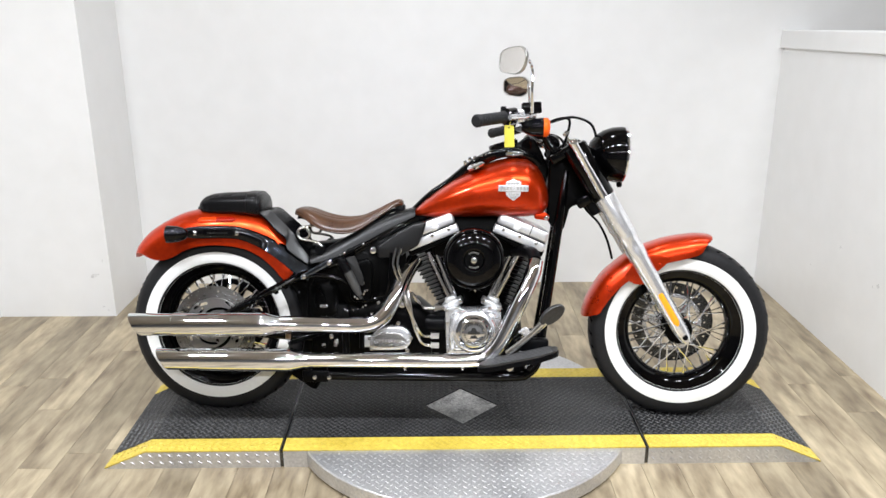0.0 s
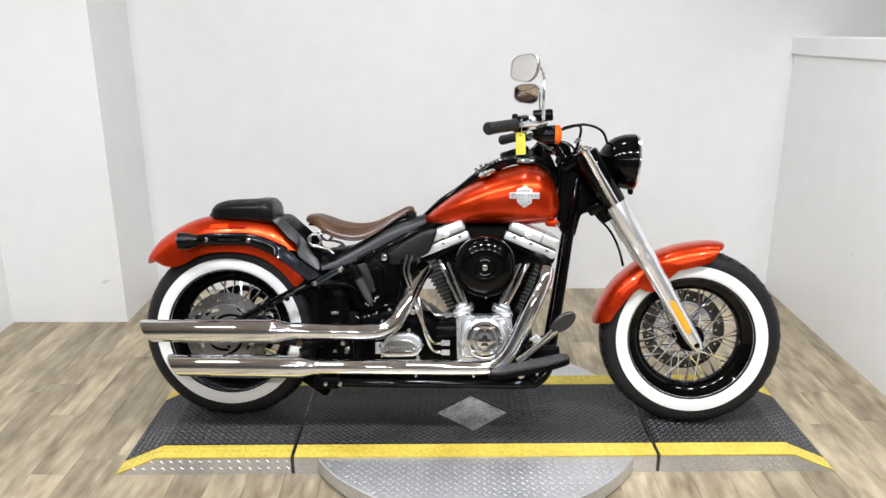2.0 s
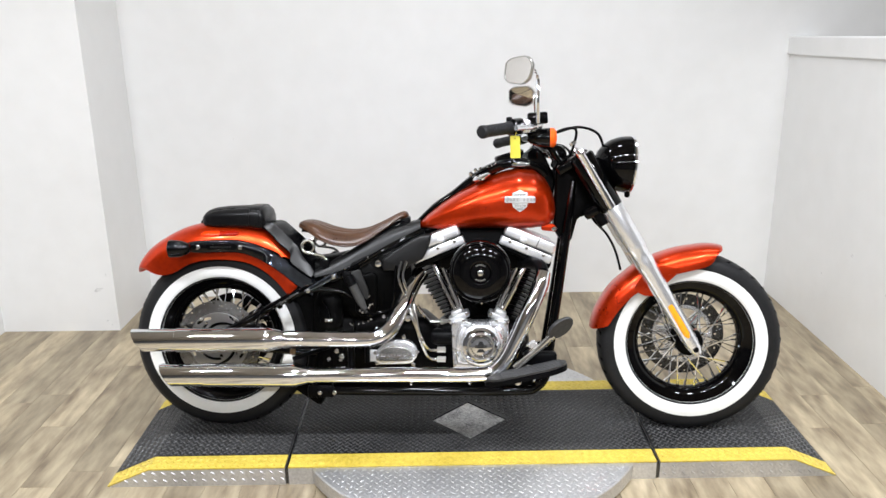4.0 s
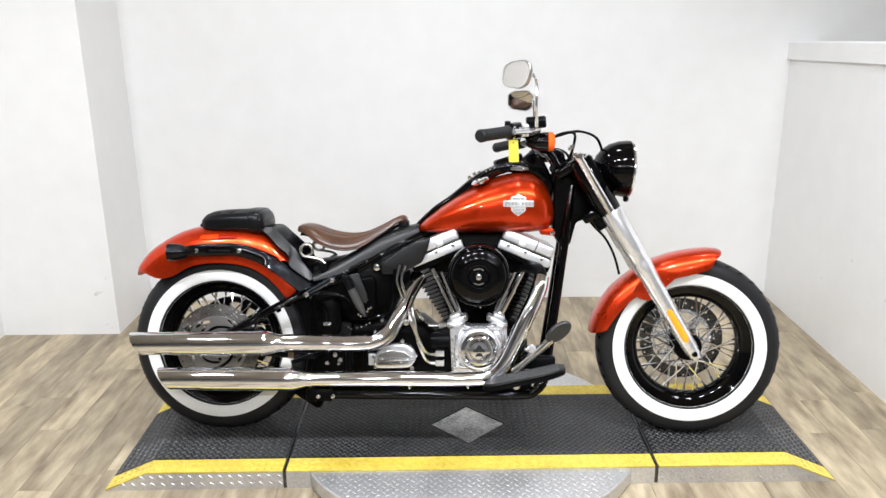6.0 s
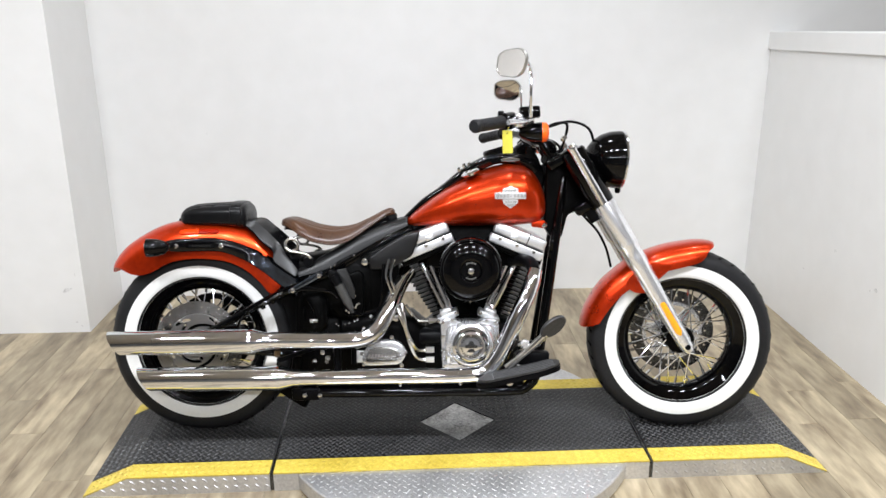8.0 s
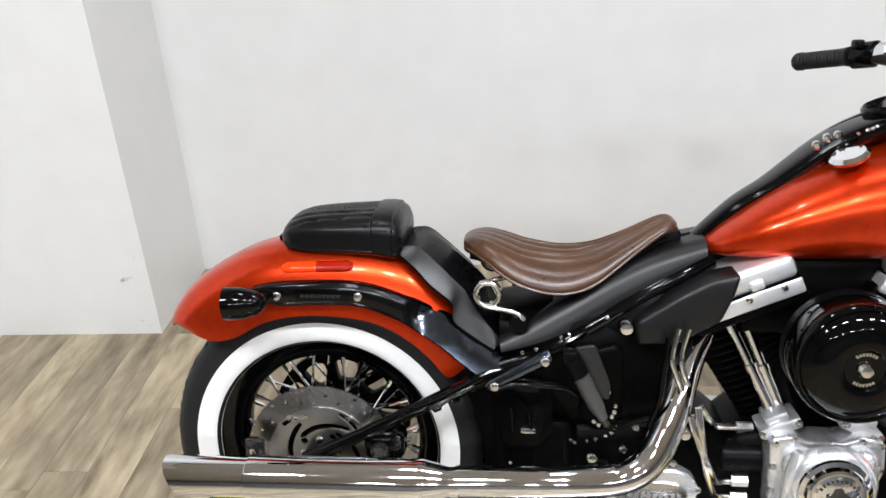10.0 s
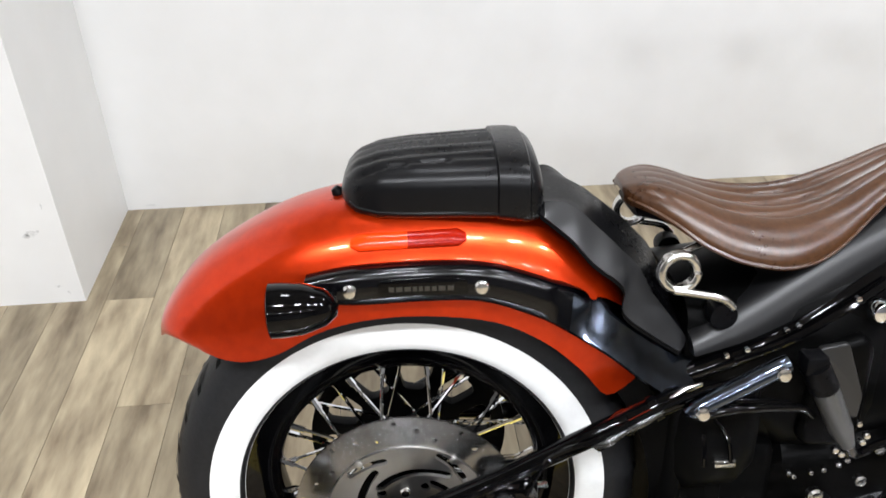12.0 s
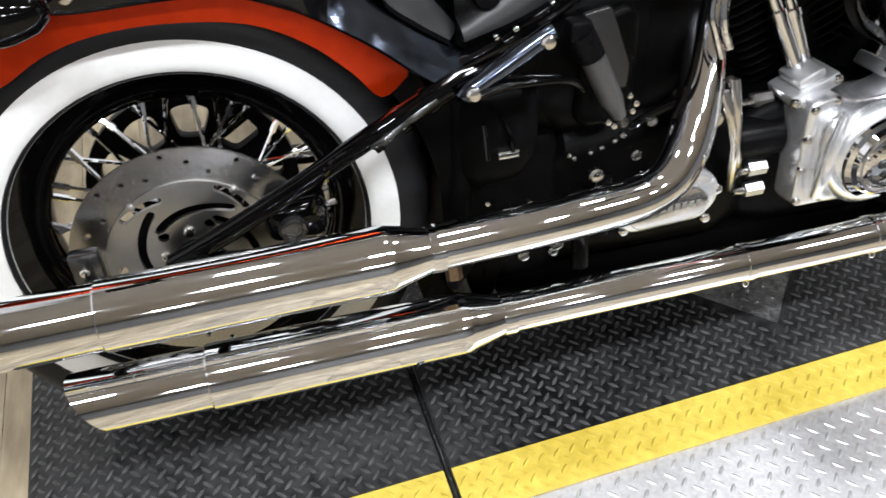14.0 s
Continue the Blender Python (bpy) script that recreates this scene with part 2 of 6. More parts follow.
def box(x0, x1, y0, y1, z0, z1, bevel=0.0, bm=None, segs=2):
    bm = bm or bmesh.new()
    r = bmesh.ops.create_cube(bm, size=1)
    for v in r["verts"]:
        v.co = Vector(((x0 + x1) / 2 + v.co.x * (x1 - x0), (y0 + y1) / 2 + v.co.y * (y1 - y0), (z0 + z1) / 2 + v.co.z * (z1 - z0)))
    if bevel:
        es = list({e for v in r["verts"] for e in v.link_edges})
        bmesh.ops.bevel(bm, geom=es, offset=bevel, segments=segs, affect="EDGES", profile=0.5)
    return bm


def moved(bm, m):
    bm.transform(m)
    return bm


def superloop(x, w, zb, zt, n=32, p=2.5, pb=None, tilt=0.0):
    """A rounded section across the machine at x, w to each side, from zb to zt."""
    out = []
    zc, h = (zb + zt) / 2, (zt - zb) / 2
    for k in range(n):
        a = 2 * math.pi * k / n
        c, s = math.cos(a), math.sin(a)
        e = 2 / (p if s >= 0 else (pb or p))
        y = w * math.copysign(abs(c) ** e, c)
        z = h * math.copysign(abs(s) ** e, s)
        out.append(Vector((x + tilt * z, y, zc + z)))
    return out


def interp(x, xs, ys):
    return float(np.interp(x, xs, ys))


# ---- the room ----
FLOOR = 0.0
XL, XR, YB, YN, ZC = -2.16, 1.70, 1.462, -6.4, 2.9
XB, YF = -1.60, 1.005


def wall(name, x0, x1, y0, y1, z0, z1, mat, label):
    ob = part(name, box(x0, x1, y0, y1, z0, z1), mat)
    return tagged(ob, label, "wall", kind="structure")


OX0, OX1 = -4.4, 4.2         # the unseen open floor assumed around the bay
YL_END, YR_END = -0.35, -0.60  # assumed out-of-view ends of the bay's side walls
wall("wall_back", XB - 0.1, OX1, YB, YB + 0.12, -0.1, ZC, "wall", "smooth white painted back wall of the bay")
wall("wall_return", XL - 0.12, XB, YF, YB + 0.12, -0.1, ZC, "wall", "white painted wall box jutting out beside the bay")
wall("wall_left", XL - 0.12, XL, YL_END, YF, -0.1, ZC, "wall", "smooth white painted side wall")
SLOPE = -0.037               # the side wall's top climbs a little towards the room
rings = [[Vector((x, y, z)) for x, z in ((XR, -0.1), (XR, 1.30 + SLOPE * (y - YB)), (XR + 0.11, 1.30 + SLOPE * (y - YB)), (XR + 0.11, -0.1))] for y in (YR_END, YB)]
tagged(part("wall_right", loft(rings), "wall"), "white painted half-height side wall", "wall", kind="structure")
# unseen walls added to close the room; their grey shapes the chrome's reflections
wall("wall_far_left", OX0 - 0.12, OX0, YN, YB + 0.12, -0.1, ZC, "far_wall", "unseen plain wall added to close the side of the room")
wall("wall_far_right", OX1, OX1 + 0.12, YN, YB + 0.12, -0.1, ZC, "far_wall", "unseen plain wall added to close the side of the room")
wall("wall_behind_left", OX0, XL - 0.12, YB, YB + 0.12, -0.1, ZC, "far_wall", "unseen plain wall added beside the bay")
wall("wall_near", OX0, OX1, YN - 0.12, YN, -0.1, ZC, "far_wall", "unseen plain grey wall added at the open end of the room")
ceil = part("ceiling", box(OX0 - 0.12, OX1 + 0.12, YN - 0.12, YB + 0.12, ZC, ZC + 0.1), "ceiling")
tagged(ceil, "plain painted showroom ceiling", "ceiling", kind="structure")
rings = []
for y in (YR_END, YB - 0.002):
    z = 1.240 + SLOPE * (y - YB)
    rings.append([Vector((px, y, pz)) for px, pz in ((XR - 0.014, z), (XR - 0.014, z + 0.080), (XR - 0.008, z + 0.086), (XR + 0.118, z + 0.086), (XR + 0.124, z + 0.080), (XR + 0.124, z), (XR + 0.112, z), (XR + 0.112, z + 0.058), (XR - 0.002, z + 0.058), (XR - 0.002, z))])
trim = part("trim", loft(rings), "wall", None, "", 30)
tagged(trim, "white cap board along the top of the side wall", "trim", kind="structure")
ground = part("floor", box(XL - 0.1, XR + 0.1, YN, YB + 0.05, -0.1, FLOOR - 0.003), "joint")
tagged(ground, "wood-look vinyl plank floor in worn grey-brown", "floor", kind="structure")
for fx0, fx1 in ((OX0, XL - 0.1), (XR + 0.1, OX1)):
    side_floor = part("floor_side", box(fx0, fx1, YN, YB, -0.1, FLOOR), "wood")
    tagged(side_floor, "wood-look vinyl floor beyond the bay", "floor", kind="structure")

# the grey rub marks low on the walls
random.seed(7)
for sx, sy, sz, sw, sh in ((-1.678, YF, 0.212, 0.034, 0.024), (-1.690, YF, 0.204, 0.020, 0.014), (-1.662, YF, 0.216, 0.012, 0.008), (-1.633, YF, 0.285, 0.004, 0.020), (-1.655, YF, 0.052, 0.018, 0.008),
                           (-1.634, YF, 0.03, 0.010, 0.012), (-1.53, YB, 0.014, 0.030, 0.005), (-1.09, YB, 0.85, 0.003, 0.006)):
    loop = [(sx + sw * 0.5 * random.uniform(0.5, 1.15) * math.cos(a), sz + sh * 0.5 * random.uniform(0.5, 1.15) * math.sin(a)) for a in (2 * math.pi * k / 16 for k in range(16))]
    s = part("scuff_mark", loft([[Vector((x, y, z)) for x, z in loop] for y in (sy - 0.0008, sy + 0.001)]), "scuff")
    tagged(s, "faint grey rub mark on the white wall", "scuff", kind="structure", group="rub marks on the walls")

for sy, sz, sw, sh in ((0.62, 0.46, 0.022, 0.016), (0.30, 0.40, 0.026, 0.020), (0.335, 0.385, 0.012, 0.010), (0.86, 0.30, 0.016, 0.008)):
    loop = [(sy + sw * 0.5 * random.uniform(0.5, 1.15) * math.cos(a), sz + sh * 0.5 * random.uniform(0.5, 1.15) * math.sin(a)) for a in (2 * math.pi * k / 16 for k in range(16))]
    s = part("scuff_mark", loft([[Vector((x, y, z)) for y, z in loop] for x in (XR - 0.0008, XR + 0.001)]), "scuff")
    tagged(s, "faint grey rub mark on the white wall", "scuff", kind="structure", group="rub marks on the walls")


# ---- the display platform ----
H = 0.065
platform = new("display_platform")
platform.matrix_world = pose(0.055, -0.019, 0, 0, 0, 0.35)
tagged(platform, "low turntable platform with black tread mats, yellow edges and tread-plate sides", "platform")
PF, PB = -0.293, 0.293      # front and back edge
SEAM, FLAT, TIP = 0.607, 1.055, 1.195
STRIPE = 0.075


def lozenge(length, width, height):
    bm = bmesh.new()
    top = []
    for s in (-1, 1):
        top.append([bm.verts.new((s * length * 0.22, -width * 0.12, height)), bm.verts.new((s * length * 0.22, width * 0.12, height))])
    base = [bm.verts.new(p) for p in ((-length / 2, 0, 0), (-length * 0.2, -width / 2, 0), (length * 0.2, -width / 2, 0),
                                      (length / 2, 0, 0), (length * 0.2, width / 2, 0), (-length * 0.2, width / 2, 0))]
    a0, a1, b0, b1 = top[0][0], top[0][1], top[1][0], top[1][1]
    for f in ((a0, b0, b1, a1), (base[0], base[1], a0), (base[0], a0, a1), (base[0], a1, base[5]), (base[1], base[2], b0, a0),
              (base[2], base[3], b0), (base[3], b1, b0), (base[3], base[4], b1), (base[4], base[5], a1, b1)):
        bm.faces.new(f)
    v = [tuple(p.co) for p in bm.verts]
    f = [[q.index for q in p.verts] for p in bm.faces] if bm.verts.index_update() is None else []
    bm.free()
    return v, f


def treads(name, places, size, mat, parent, label, m=None):
    """Raised tread marks, all in one mesh."""
    v0, f0 = lozenge(*size)
    verts, faces = [], []
    for x, y, z, a, slope in places:
        k = len(verts)
        c, s = math.cos(a), math.sin(a)
        for px, py, pz in v0:
            qx = px * c - py * s
            verts.append((x + qx, y + px * s + py * c, z + pz + qx * slope))
        faces += [[i + k for i in f] for f in f0]
    me = bpy.data.meshes.new(name)
    me.from_pydata(verts, [], faces)
    ob = part_of(name, me, mat, parent, label, 30, m)
    return tagged(ob, kind="stuff")


def tread_places(x0, x1, y0, y1, pitch, z=0.0, keep=None, slope=None):
    out = []
    nx, ny = int((x1 - x0) / (pitch * 1.414)), int((y1 - y0) / (pitch * 0.707))
    for i in range(nx):
        for j in range(ny):
            x = x0 + (i + (0.25 if j % 2 else 0.75)) * (x1 - x0) / nx
            y = y0 + (j + 0.5) * (y1 - y0) / ny
            if keep and not keep(x, y):
                continue
            a = radians(45 if j % 2 else -45) + random.uniform(-0.04, 0.04)
            zz, sl = (z, 0.0) if slope is None else slope(x)
            out.append((x, y, zz, a, sl))
    return out


def deck_z(x):
    """Height and slope of the top along the platform: flat, then down to the floor at both ends."""
    if abs(x) <= FLAT:
        return H, 0.0
    k = -H * 0.93 / (TIP - FLAT)
    return H + k * (abs(x) - FLAT), k * math.copysign(1, x)


def deck_segment(name, x0, x1, label):
    """One section of the deck: a prism with a tread-plate front."""
    xs = [x0] + [s for s in (-FLAT, FLAT) if x0 < s < x1] + [x1]
    bm = bmesh.new()
    rings = []
    for x in xs:
        z = max(deck_z(x)[0] - 0.004, 0.002)
        rings.append([Vector((x, PF, 0)), Vector((x, PF, z)), Vector((x, PB, z)), Vector((x, PB, 0))])
    loft(rings, bm=bm)
    return part(name, bm, "plate", platform, label, 20)


GAP = 0.006
for x0, x1, lab in ((-TIP, -SEAM - GAP, "ramp section with tread-plate side"), (-SEAM + GAP, SEAM - GAP, "middle deck section with tread-plate side"),
                    (SEAM + GAP, TIP, "ramp section with tread-plate side")):
    deck_segment("deck", x0, x1, lab)
for sx in (-SEAM, SEAM):
    part("seam_filler", box(sx - GAP, sx + GAP, PF + 0.004, PB - 0.004, 0.001, H - 0.012), "dark_steel", platform, "dark recessed joint between deck sections")


def strip(name, x0, x1, y0, y1, mat, label, z=0.0, hole=None):
    """A mat that lies on the deck and follows its slope."""
    xs = [x0] + [s for s in (-FLAT, FLAT) if x0 < s < x1] + [x1]
    rings = []
    for x in xs:
        h = deck_z(x)[0]
        rings.append([Vector((x, y0, h - 0.006)), Vector((x, y0, h + z)), Vector((x, y1, h + z)), Vector((x, y1, h - 0.006))])
    return part(name, loft(rings), mat, platform, label, 20)


TR = 0.0168
for x0, x1 in ((-TIP, -SEAM - GAP), (-SEAM + GAP, SEAM - GAP), (SEAM + GAP, TIP)):
    mid = x0 < 0 < x1
    for y0, y1 in ((PF, PF + STRIPE), (PB - STRIPE, PB)):
        strip("edge_stripe", x0, x1, y0, y1, "yellow", "yellow rubber edge strip")
        treads("edge_tread", tread_places(x0 + 0.004, x1 - 0.004, y0 + 0.004, y1 - 0.004, 0.0168, slope=deck_z), (0.0200, 0.0056, 0.0024), "yellow", platform,
               "raised yellow tread marks")
    if not mid:
        strip("mat", x0, x1, PF + STRIPE + 0.001, PB - STRIPE - 0.001, "mat", "black tread rubber mat")
    inside = (lambda x, y: abs(x) + abs(y) > 0.145) if mid else None
    treads("mat_tread", tread_places(x0 + 0.004, x1 - 0.004, PF + STRIPE + 0.004, PB - STRIPE - 0.004, TR, keep=inside, slope=deck_z),
           (0.0200, 0.0058, 0.0030), "mat_worn", platform, "raised black tread marks")

for sx in (-SEAM, SEAM):
    part("seam_strip", box(sx - 0.0022, sx + 0.0022, PF + 0.004, PB - 0.004, H - 0.012, H - 0.003, 0.001), "dark_steel", platform, "thin metal strip in the joint")

# middle mat with its diamond cut-out over bare tread plate
DM = 0.133
ym0, ym1 = PF + STRIPE + 0.001, PB - STRIPE - 0.001
x0, x1 = -SEAM + GAP, SEAM - GAP
me = plate("mat", [[(x0, ym0), (x1, ym0), (x1, ym1), (x0, ym1)], [(-DM, 0), (0, -DM), (DM, 0), (0, DM)]], -0.003, 0.003)
me.transform(Matrix(((1, 0, 0, 0), (0, 0, 1, 0), (0, 1, 0, 0), (0, 0, 0, 1))))
me.transform(Matrix.Translation((0, 0, H - 0.003)))
part_of("mat", me, "mat", platform, "black tread rubber mat with a diamond cut-out", 20)
part("diamond_insert", loft([[Vector((x, y, z)) for x, y in ((-DM + 0.002, 0), (0, -DM + 0.002), (DM - 0.002, 0), (0, DM - 0.002))] for z in (H - 0.0045, H - 0.0032)]), "dirty_plate", platform, "grimy bare tread plate in the cut-out", 20)
treads("diamond_tread", tread_places(-DM, DM, -DM, DM, 0.019, H - 0.0034, lambda x, y: abs(x) + abs(y) < DM - 0.012), (0.020, 0.006, 0.0012), "dirty_plate", platform,
       "fine tread marks of the bare plate")
# tread marks on the front side plates
side = [(x + 0.003 * j, z, 0.0004, radians(-38), 0.0)
        for x in np.arange(-TIP + 0.06, TIP - 0.05, 0.032) for j, z in enumerate((0.046, 0.020)) if abs(x) > 0.62 and z < deck_z(x)[0] - 0.010]
treads("side_tread", side, (0.021, 0.0065, 0.0022), "plate", platform, "tread marks on the side plate",
       Matrix(((1, 0, 0, 0), (0, 0, -1, PF), (0, 1, 0, 0), (0, 0, 0, 1))))

# the round turntable plate under the middle section
RD = 0.60
disc_bm = bmesh.new()
lathe([(0, 0.004), (RD - 0.004, 0.004), (RD, 0.008), (RD, H - 0.010), (RD - 0.004, H - 0.006), (0, H - 0.006)], axis=(0, 0, 1), segs=128, bm=disc_bm)
part("turntable", disc_bm, "plate", platform, "round tread-plate turntable with a tread-plate rim", 30)
treads("turntable_tread", tread_places(-RD, RD, -RD, RD, 0.021, H - 0.0062, lambda x, y: x * x + y * y < (RD - 0.012) ** 2 and abs(y) > 0.30),
       (0.021, 0.006, 0.0015), "plate", platform, "raised tread marks of the turntable")
v0, f0 = lozenge(0.022, 0.007, 0.0015)
verts, faces = [], []
for k in range(72, 144):
    for j, zz in enumerate((0.018, 0.042)):
        a = 2 * math.pi * k / 144
        rot = Matrix.Translation((RD * math.cos(a), RD * math.sin(a), zz)) @ Matrix.Rotation(a, 4, "Z") @ Matrix.Rotation(radians(90), 4, "Y") @ Matrix.Rotation(
            radians(90 + (35 if (k + j) % 2 else -35)), 4, "Z")
        i0 = len(verts)
        verts += [tuple(rot @ Vector(p)) for p in v0]
        faces += [[i + i0 for i in f] for f in f0]
me = bpy.data.meshes.new("rim_tread")
me.from_pydata(verts, [], faces)
tagged(part_of("rim_tread", me, "plate", platform, "tread marks on the turntable rim", 30), kind="stuff")


# ---- the motorcycle ----
LEAN, TURN, STEER = 11.0, 2.6, 3.5
bike = new("motorcycle")
bike.matrix_world = (Matrix.Translation((-0.8175, 0, H)) @ Matrix.Rotation(radians(-TURN), 4, "Z") @ Matrix.Rotation(radians(-LEAN), 4, "X")
                     @ Matrix.Translation((0.8175, 0, 0)))
tagged(bike, "orange and black cruiser motorcycle with whitewall tyres and chrome exhausts", "motorcycle")
rake = (Vector((0.36, 0, 1.0)), Vector((0.80, 0, 0.30)))
FORK = Matrix.Translation(rake[0]) @ Matrix.Rotation(radians(STEER), 4, (rake[1] - rake[0]).normalized()) @ Matrix.Translation(-rake[0])


def bolt(parent, x, y, z, r=0.008, mat="chrome", axis=(0, -1, 0), h=0.7, name="bolt"):
    bm = lathe([(0, -0.004), (r, -0.004), (r, r * h * 0.5), (r * 0.75, r * h), (0, r * h * 1.25)], (x, y, z), axis, 12)
    return part(name, bm, mat, parent, "", 30)


# -- wheels: each is its rim with tyre, band, hub, spokes and disc under it
def wheel(name, m, rt, half, r_out, r_in, label):
    rim_bm = lathe([(r_in + 0.002, -half * 0.80), (r_in + 0.004, -half * 0.70), (r_in - 0.012, -half * 0.62), (r_in - 0.024, -half * 0.50), (r_in - 0.030, -half * 0.2),
                    (r_in - 0.030, half * 0.2), (r_in - 0.024, half * 0.5), (r_in - 0.012, half * 0.62), (r_in + 0.004, half * 0.7), (r_in + 0.002, half * 0.8),
                    (r_in - 0.018, half * 0.64), (r_in - 0.034, half * 0.50), (r_in - 0.040, half * 0.2), (r_in - 0.040, -half * 0.2), (r_in - 0.034, -half * 0.5),
                    (r_in - 0.018, -half * 0.64)], segs=72, closed=True)
    rim_ob = part(name, rim_bm, "gloss", bike, label, 50, m)
    prof = [(r_in, -half * 0.74), (r_in + 0.006, -half * 0.92), ((r_in + r_out) / 2, -half * 0.985), (r_out + 0.004, -half), (r_out + (rt - r_out) * 0.45, -half * 0.975),
            (rt - 0.012, -half * 0.80), (rt - 0.003, -half * 0.45), (rt, -half * 0.1)]
    prof = prof + [(r, -a) for r, a in prof[::-1]]
    part("tyre", lathe(prof, segs=96), "rubber", rim_ob, "black tyre tread and shoulder", 40)
    band = []
    for k in range(7):
        t = k / 6
        r = r_in + 0.002 + (r_out - r_in - 0.002) * t
        a = interp(r, [p[0] for p in prof[:8]], [p[1] for p in prof[:8]])
        band.append((r, a - 0.0016 * (0.2 + math.sin(math.pi * t) ** 0.4)))
    part("whitewall", lathe(band + [(band[-1][0], band[-1][1] + 0.004), (band[0][0], band[0][1] + 0.004)], segs=96, closed=True), "white", rim_ob, "clean white sidewall band", 60)
    # slanting tread grooves on the shoulder
    bm = bmesh.new()
    for k in range(40):
        a = 2 * math.pi * k / 40
        for s in (-1, 1):
            pts = []
            for q, (rr, yy) in enumerate(((rt + 0.0006, 0.22), (rt - 0.0008, 0.42), (rt - 0.0052, 0.62), (rt - 0.0125, 0.77), (rt - 0.020, 0.86))):
                ang = a + q * 0.028 * 1.0 + (0.08 if s > 0 else 0)
                pts.append(Vector((rr * math.cos(ang), s * half * yy, rr * math.sin(ang))))
            for p, q in zip(pts, pts[1:]):
                e = Vector((-p.z, 0, p.x)).normalized() * 0.0050
                bm.faces.new([bm.verts.new(v) for v in (p - e, q - e, q + e, p + e)])
    tagged(part("tread_groove", bm, "dark", rim_ob, "", 40), kind="stuff")
    hub = lathe([(0, -0.062), (0.018, -0.062), (0.02, -0.056), (0.045, -0.05), (0.048, -0.043), (0.03, -0.036), (0.026, 0), (0.03, 0.036), (0.048, 0.043), (0.045, 0.05), (0.02, 0.056), (0, 0.06)], segs=36)
    part("hub", hub, "dark", rim_ob, "black wheel hub", 40)
    n = 40
    sm = {}
    for k in range(n):
        side = -1 if k % 2 else 1
        lead = 1 if (k // 2) % 2 else -1
        key = (side, lead)
        if key not in sm:
            b = lead * radians(52)
            p0 = Vector((0.043 * math.cos(b), side * 0.045, 0.043 * math.sin(b)))
            p1 = Vector((r_in - 0.034, side * half * 0.16, 0))
            d = (p1 - p0).normalized()
            bm = tube([p0, p1], 0.0025, 6)
            tube([p1 - d * 0.024, p1 + d * 0.002], 0.0044, 6, bm=bm)
            me = bpy.data.meshes.new("spoke")
            bmesh.ops.recalc_face_normals(bm, faces=bm.faces[:])
            bm.to_mesh(me)
            bm.free()
            sm[key] = me
        part_of("spoke", sm[key], "chrome", rim_ob, "", 40, Matrix.Rotation(-2 * math.pi * k / n, 4, "Y"))
    return rim_ob


RW, FW = Vector((-0.809, 0, 0.309)), Vector((0.816, 0, 0.308))
rear_wheel = wheel("wheel", Matrix.Translation(RW), 0.315, 0.070, 0.2610, 0.2150, "black laced rear wheel with whitewall tyre")
front_wheel = wheel("wheel", FORK @ Matrix.Translation(FW), 0.311, 0.064, 0.2575, 0.2095, "black laced front wheel with whitewall tyre")


def brake_disc(parent, y, r1, r0, label, mat, holes=30):
    outer = circle(0, 0, r1, 96)
    loops = [outer, circle(0, 0, r0, 64)]
    for k in range(holes):
        a = 2 * math.pi * k / holes
        r = r0 + (r1 - r0) * (0.30, 0.55, 0.80)[k % 3]
        loops.append(circle(r * math.cos(a), r * math.sin(a), 0.0036, 10))
    part_of("brake_disc", plate("brake_disc", loops, y - 0.0022, y + 0.0022), mat, parent, label, 30)


part("hub_flange", lathe([(0.0, -0.072), (0.072, -0.072), (0.076, -0.076), (0.076, -0.082), (0.0, -0.084)], segs=40), "dark", rear_wheel, "black disc flange of the hub", 40)
brake_disc(rear_wheel, -0.098, 0.146, 0.1035, "drilled brushed-steel brake disc", "disc")
brake_disc(front_wheel, 0.085, 0.146, 0.104, "drilled dark brake disc", "dark_steel")
# rear disc carrier with its curved slots
def curved_slot(pts, w):
    """A slot of width w with round ends along (angle, radius) points."""
    mid = [Vector((q.y * math.cos(radians(q.x)), q.y * math.sin(radians(q.x)), 0)) for q in spline([(a, r, 0) for a, r in pts], 5)]
    left, right = [], []
    for k, p in enumerate(mid):
        d = (mid[min(k + 1, len(mid) - 1)] - mid[max(k - 1, 0)]).normalized()
        v = Vector((-d.y, d.x, 0)) * (w / 2) * (0.55 if k in (0, len(mid) - 1) else 1)
        left.append((p + v).to_2d())
        right.append((p - v).to_2d())
    return [tuple(q) for q in left + right[::-1]]


slots = [circle(0, 0, 0.1045, 72)]
for k in range(5):
    b = 72 * k
    slots.append(curved_slot([(b + 134, 0.056), (b + 105, 0.0615), (b + 70, 0.070), (b + 46, 0.080)], 0.0105))
    slots.append(curved_slot([(b + 140, 0.098), (b + 124, 0.0935), (b + 106, 0.088)], 0.0095))
    slots.append(circle(0.048 * math.cos(radians(b + 62)), 0.048 * math.sin(radians(b + 62)), 0.0068, 14))
slots.append(circle(0, 0, 0.026, 24))
part_of("disc_carrier", plate("disc_carrier", slots, -0.103, -0.097), "carrier", rear_wheel, "slotted steel disc carrier", 30)
for k in range(5):
    a = radians(72 * k + 95)
    bolt(rear_wheel, 0.101 * math.cos(a + 0.55), -0.103, 0.101 * math.sin(a + 0.55), 0.0050, "steel", h=0.3, name="disc_button")
    bolt(rear_wheel, 0.037 * math.cos(a), -0.103, 0.037 * math.sin(a), 0.0068, "dull_chrome")
pulley = [circle(0, 0, 0.144, 72)]
